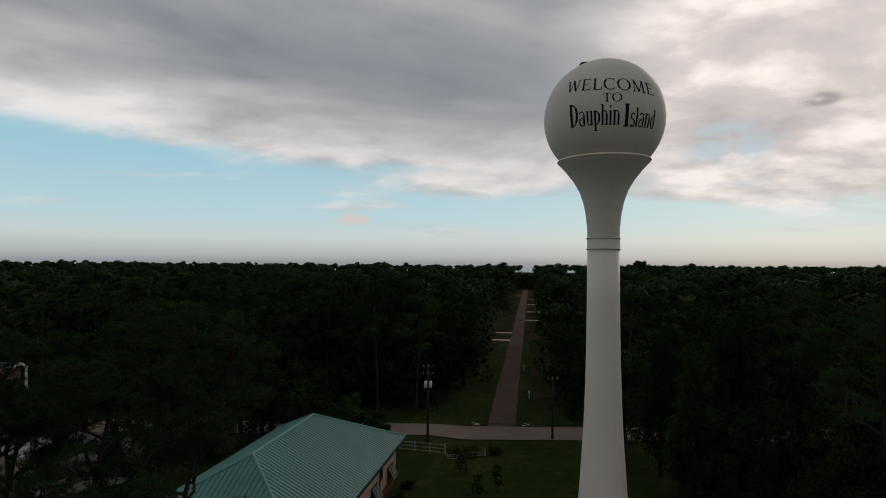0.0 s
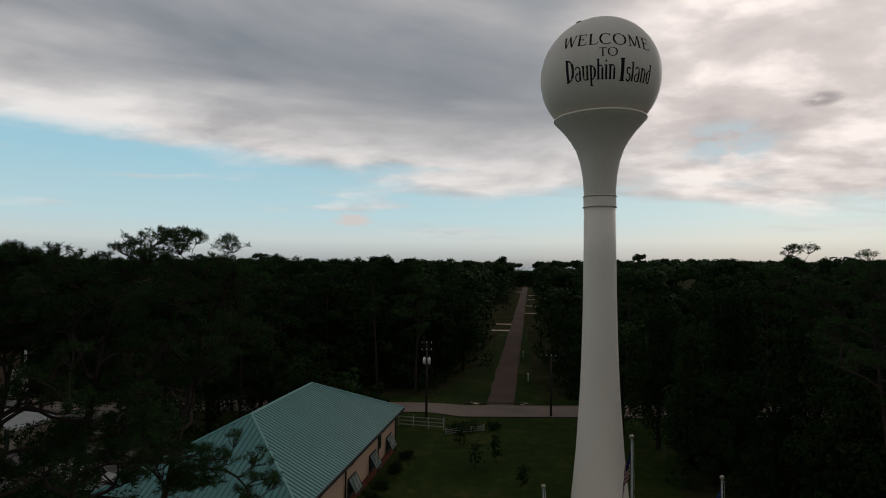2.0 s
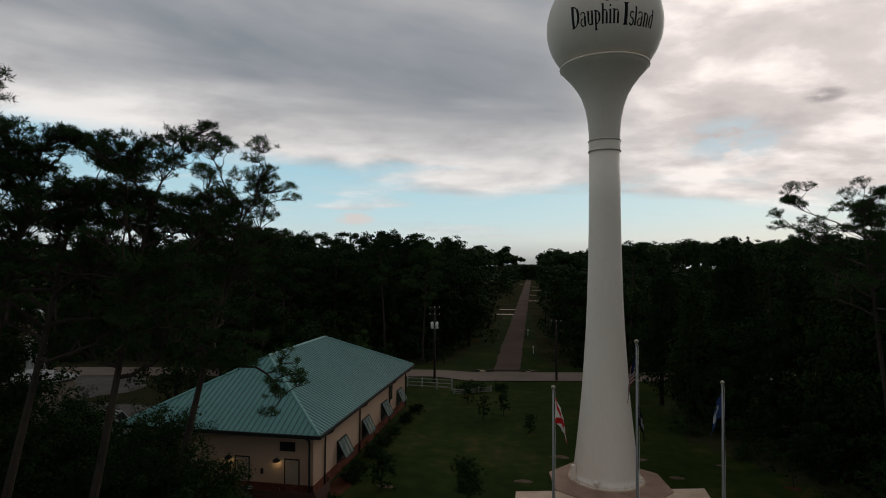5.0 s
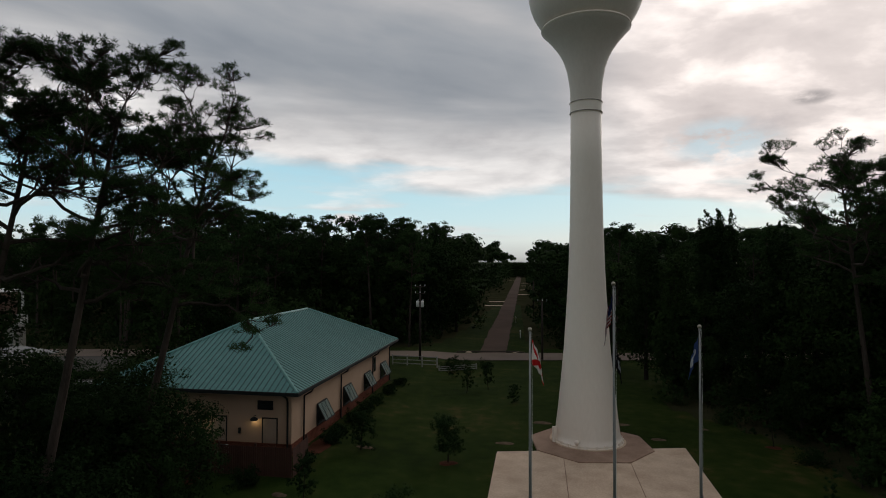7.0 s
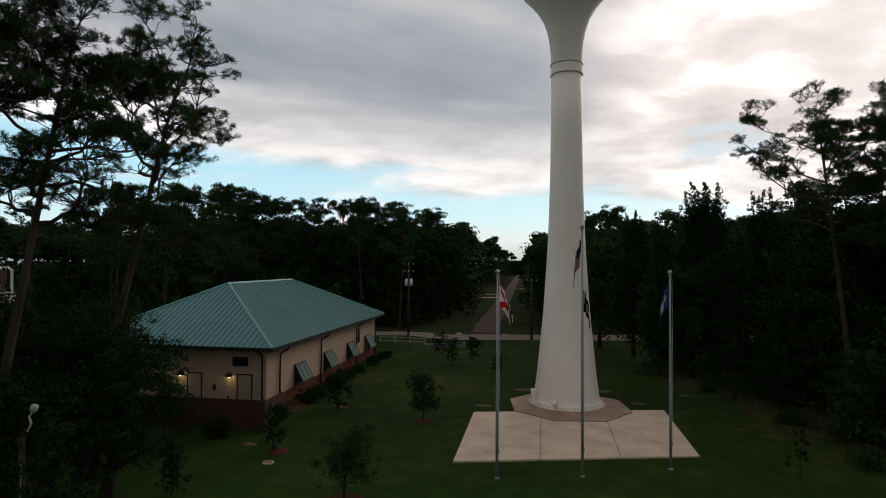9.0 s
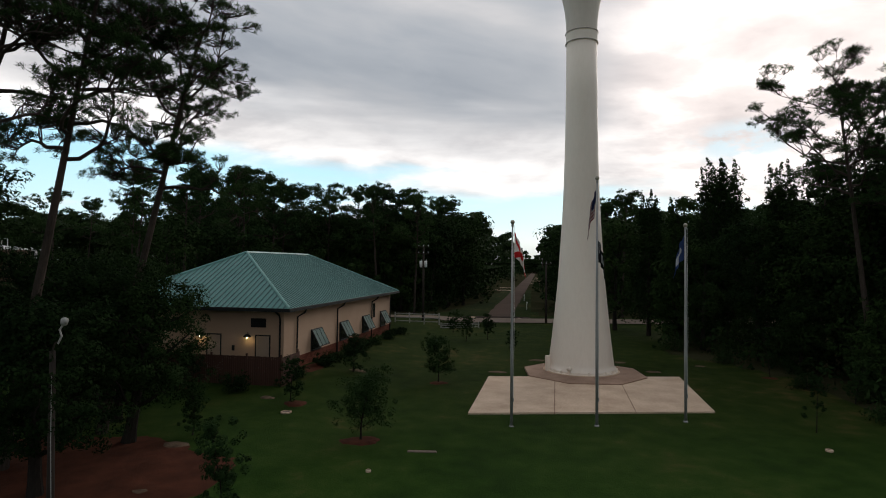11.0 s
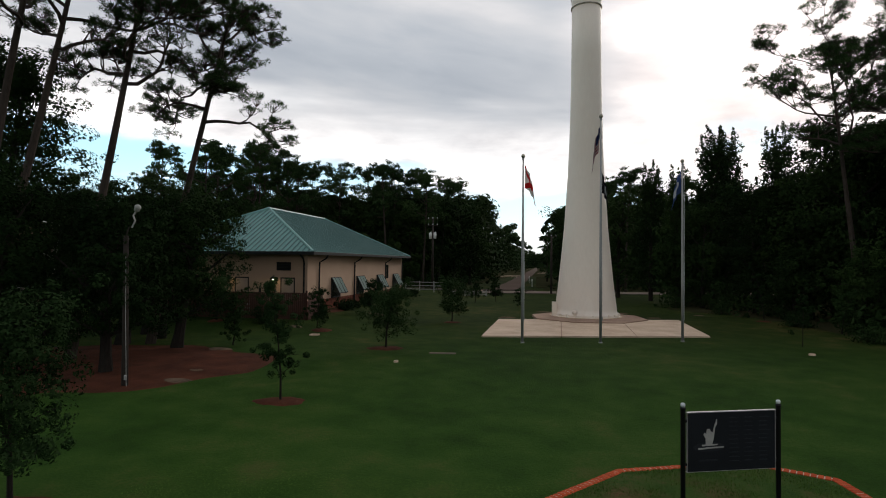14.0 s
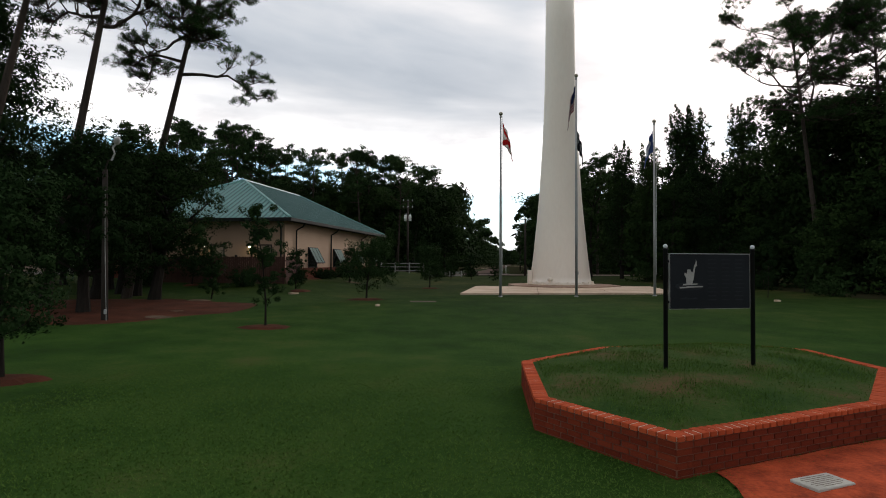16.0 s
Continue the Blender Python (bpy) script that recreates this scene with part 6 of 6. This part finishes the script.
def build_van(x, y, turn):
    """Local x runs from tail to nose."""
    v = thing("parked_van", "white van parked on the gravel yard", "van", at=pose(x, y, ground_z(x, y) + 0.06, 0, 0, turn))
    side = [(-2.45, 0.35), (2.35, 0.35), (2.48, 0.55), (2.45, 0.95), (1.65, 1.18), (1.05, 1.92), (0.85, 2.0), (-2.35, 2.0), (-2.48, 1.9)]
    part("body", Bag().prism(side, -0.92, 0.92, pose(0, 0, 0, 90)), M_OLDWHITE, v)
    part("windscreen", Bag().add([(1.63, -0.8, 1.22), (1.63, 0.8, 1.22), (1.10, 0.72, 1.87), (1.10, -0.72, 1.87), (1.66, -0.8, 1.235), (1.66, 0.8, 1.235), (1.13, 0.72, 1.885), (1.13, -0.72, 1.885)], [(3, 2, 1, 0), (4, 5, 6, 7), (0, 1, 5, 4), (1, 2, 6, 5), (2, 3, 7, 6), (3, 0, 4, 7)]), M_GLASS, v, "dark windscreen")
    for sy in (-1, 1):
        part("side_window", Bag().prism([(0.35, 1.25), (1.45, 1.25), (0.95, 1.82), (0.35, 1.82)], 0.925 * sy - 0.006, 0.925 * sy + 0.006, pose(0, 0, 0, 90)), M_GLASS, v, "dark side window")
        for wx in (-1.55, 1.55):
            w = part("wheel", Bag().revolve([(0.20, -0.11), (0.32, -0.10), (0.35, -0.05), (0.35, 0.05), (0.32, 0.10), (0.20, 0.11)], 20, pose(wx, 0.84 * sy, 0.33, 90)), M_BLACK, v, "black tyre", smooth=False)
            part("rim", Bag().revolve([(0.06, -0.115), (0.19, -0.112), (0.19, 0.112), (0.06, 0.115)], 14, pose(wx, 0.84 * sy, 0.33, 90)), M_STEEL, w)
        part("headlight", Bag().box(2.40, 2.49, 0.62 * sy - 0.16, 0.62 * sy + 0.16, 0.70, 0.86, bevel=0.01), M_GREYPAINT, v)
    part("bumper", Bag().box(2.36, 2.54, -0.88, 0.88, 0.36, 0.54, bevel=0.03), M_DARKTRIM, v)


build_shed(-61.2, 11.5, -23)
build_van(-43.2, 2.2, 14)
yl = thing("yard_lamp", "slim dark lamp post beside the shed", "lamp post", at=pose(-62.6, 9.8, ground_z(-62.6, 9.8)))
part("post", Bag().revolve([(0.10, -0.1), (0.09, 2.5), (0.07, 5.1)], 10), M_DARKTRIM, yl, smooth=True)
part("lamp_head", Bag().box(-0.1, 0.75, -0.16, 0.16, 5.05, 5.2, bevel=0.03), M_DARKTRIM, yl)


# ---------------------------------------------------------------- kerbs and crossings along the road
def build_driveway(y, x0, x1, label):
    d = Bag()
    v = [(x0, y - 1.3, 0.06), (x1, y - 1.3, 0.06), (x1, y + 1.3, 0.06), (x0, y + 1.3, 0.06)]
    d.add(v, [(0, 1, 2, 3)])
    setting("driveway", d, M_CONCRETE, label, "driveway")


for y, side in ((134, 0), (152.5, 0), (198, 1), (240, 1), (290, 1), (335, 1), (380, 0)):
    xr = road_x(y)
    if side:
        build_driveway(y, xr + 1.9, xr + 8.6, "short pale driveway crossing the verge")
    else:
        build_driveway(y, xr - 7.6, xr - 2.0, "short pale driveway crossing the verge")
kerb = thing("kerb", "dark worn kerb at the mouth of the road", "kerb")
kp = [(-14.0, 40.4, 0.12), (-12.6, 40.9, 0.12), (-11.2, 41.2, 0.12), (-6.8, 41.7, 0.12), (-5.4, 41.6, 0.12), (-4.0, 41.0, 0.12)]
part("stone", Bag().tube(kp, 0.13, 6), M_KERB, kerb)
for x, y in ((-12.6, 41.0), (-5.2, 41.7)):
    part("kerb_end", blob(x, y, 0.9, 0.35, int(-x), 0.16), M_CONCRETE, kerb, "pale broken kerb end")


def build_mailbox(x, y, label):
    b = thing("mailbox", label, "mailbox", "mailboxes along the road", pose(x, y, ground_z(x, y)))
    part("post", Bag().box(-0.05, 0.05, -0.05, 0.05, -0.1, 1.1, bevel=0.01), M_WHITEPAINT, b)
    part("box", Bag().box(-0.13, 0.13, -0.26, 0.26, 1.08, 1.38, bevel=0.08), M_WHITEPAINT, b)


build_mailbox(-5.3, 84.0, "white mailbox on a white post by the road")
build_mailbox(-4.5, 58.5, "pale mailbox on a post by the road")


def build_shrub(x, y, h, r, seed, label="low dark shrub beside the building", leaf=None):
    rng = np.random.default_rng(seed)
    s = thing("shrub", label, "shrub", "shrubs", pose(x, y, ground_z(x, y) - 0.03))
    stems = Bag()
    cs, rs = [], []
    for k in range(9):
        path = limb(rng, (0, 0, 0), (math.cos(k * 2.4) * 0.6, math.sin(k * 2.4) * 0.6, 1), h * rng.uniform(0.6, 1.0), 0.02, 0.12, 4)
        stems.tube([tuple(p) for p in path], [0.02, 0.016, 0.012, 0.009, 0.005], 4)
        for p in path[1:]:
            for q in range(3):
                cs.append(p + rng.normal(size=3) * r * np.array([0.35, 0.35, 0.2]))
                rs.append(r * rng.uniform(0.18, 0.36))
    part("stems", stems, M_BARK, s)
    part("leaves", tri_mesh("leaves", leaves(rng, cs, rs, 16, 0.07, 0.85), leaf or M_BUSH), None, s)


for i, (x, y, h, r) in enumerate(((-18.3, -4.6, 0.9, 0.7), (-18.4, -2.6, 0.8, 0.7), (-18.2, 0.8, 0.9, 0.8), (-18.0, 3.6, 1.0, 0.8), (-17.9, 7.0, 0.8, 0.8), (-17.6, 11.0, 0.9, 0.8), (-17.4, 15.0, 0.8, 0.7), (-13.6, 26.6, 1.2, 1.0), (-11.8, 27.4, 1.4, 1.1), (-9.0, 28.5, 1.0, 0.9), (12.0, 6.5, 1.1, 1.2), (14.2, -3.0, 1.0, 1.1), (14.6, -11.0, 1.0, 1.2), (9.6, 12.5, 1.6, 1.5), (-18.6, -9.0, 0.9, 0.6), (-21.0, -12.0, 1.0, 0.8), (-27.0, -12.4, 1.2, 0.9))):
    build_shrub(x, y, h, r, 400 + i, "low dark shrub beside the building" if x < -15 else "low dark shrub at the edge of the lawn")


# ---------------------------------------------------------------- bricks of the planter wall
def build_planter_bricks():
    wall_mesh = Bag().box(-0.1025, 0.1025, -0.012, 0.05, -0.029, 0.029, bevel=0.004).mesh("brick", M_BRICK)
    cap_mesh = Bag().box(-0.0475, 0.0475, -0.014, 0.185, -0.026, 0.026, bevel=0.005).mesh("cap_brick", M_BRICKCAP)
    rng = random.Random(8)
    back = Bag()
    n = len(RIM)
    for i in range(n):
        a, c = Vector((*RIM[i], 0)), Vector((*RIM[(i + 1) % n], 0))
        u = (c - a)
        L = u.length
        ang = math.degrees(math.atan2(u.y, u.x))
        near = i in (0, 7, 6)
        k = int(L / 0.113)
        stepc = L / k
        for j in range(k):
            p = a + u * ((j + 0.5) / k)
            part("cap_brick", cap_mesh, None, PLANTER, at=pose(p.x, p.y, RIM_Z - 0.030 + rng.uniform(-0.003, 0.003), 0, 0, ang + rng.uniform(-1.2, 1.2)))
        for row in range(6):
            z = RIM_Z - 0.062 - 0.036 - row * 0.0705
            m = int(L / 0.216)
            off = 0.5 if row % 2 else 0.0
            for j in range(m + (1 if off else 0)):
                d = (j + 0.5 - off) * L / m
                d = min(max(d, 0.10), L - 0.10)
                p = a + u * (d / L)
                at = pose(p.x, p.y, z, 0, 0, ang + rng.uniform(-0.5, 0.5))
                if near:
                    part("brick", wall_mesh, None, PLANTER, at=at)
                else:
                    back.box(-0.1025, 0.1025, -0.012, 0.05, -0.029, 0.029, at)
    tagged(part("brickwork", back, M_BRICK, PLANTER, "red bricks of the farther sides"), kind="stuff")


build_planter_bricks()


# ---------------------------------------------------------------- grass
def build_grass():
    """Blades of the mown lawn near the planter, and in it."""
    rng = np.random.default_rng(77)
    n = 150000
    x = rng.uniform(-12, 4, n)
    y = -43.2 + 9.0 * rng.random(n) ** 1.7
    keep = np.array([not inside(px, py, RIM_LIST) for px, py in zip(x, y)])
    x, y = x[keep], y[keep]
    z = np.array([ground_z(px, py) for px, py in zip(x, y)])
    m = 46000
    cx, cy = sum(q[0] for q in RIM) / 8, sum(q[1] for q in RIM) / 8
    gx, gy = rng.uniform(-3.9, 2.0, m), rng.uniform(-40.3, -33.1, m)
    ins = np.array([inside(cx + (px - cx) * 1.09, cy + (py - cy) * 1.09, RIM_LIST) for px, py in zip(gx, gy)])
    bare = np.array([noise.noise(Vector((px * 1.1, py * 1.1, 4.2))) for px, py in zip(gx, gy)])
    ins &= rng.random(m) > np.clip((bare + 0.05) * 3.0, 0.0, 0.85)
    gx, gy = gx[ins], gy[ins]
    gz = np.array([fill_z(px, py) - 0.01 for px, py in zip(gx, gy)])
    n0 = len(x)
    x, y, z = np.r_[x, gx], np.r_[y, gy], np.r_[z, gz]
    a = rng.uniform(0, 6.28, len(x))
    h = rng.uniform(0.012, 0.032, len(x)) * np.clip((-33.5 - y) / 4.0, 0.25, 1.0)
    h[n0:] = rng.uniform(0.02, 0.06, len(gx))
    w = np.full(len(x), 0.007)
    w[n0:] = 0.006
    b = np.stack([x, y, z + 0.005], 1)
    s = np.stack([np.cos(a), np.sin(a), 0 * a], 1) * w[:, None]
    tip = b + np.stack([rng.normal(size=len(x)) * 0.022, rng.normal(size=len(x)) * 0.022, h], 1)
    tagged(new("grass", tri_mesh("grass", np.stack([b - s, b + s, tip], 1), M_GRASS)), "short mown blades of green grass", "grass", kind="stuff")


RIM_LIST = list(RIM)
build_grass()
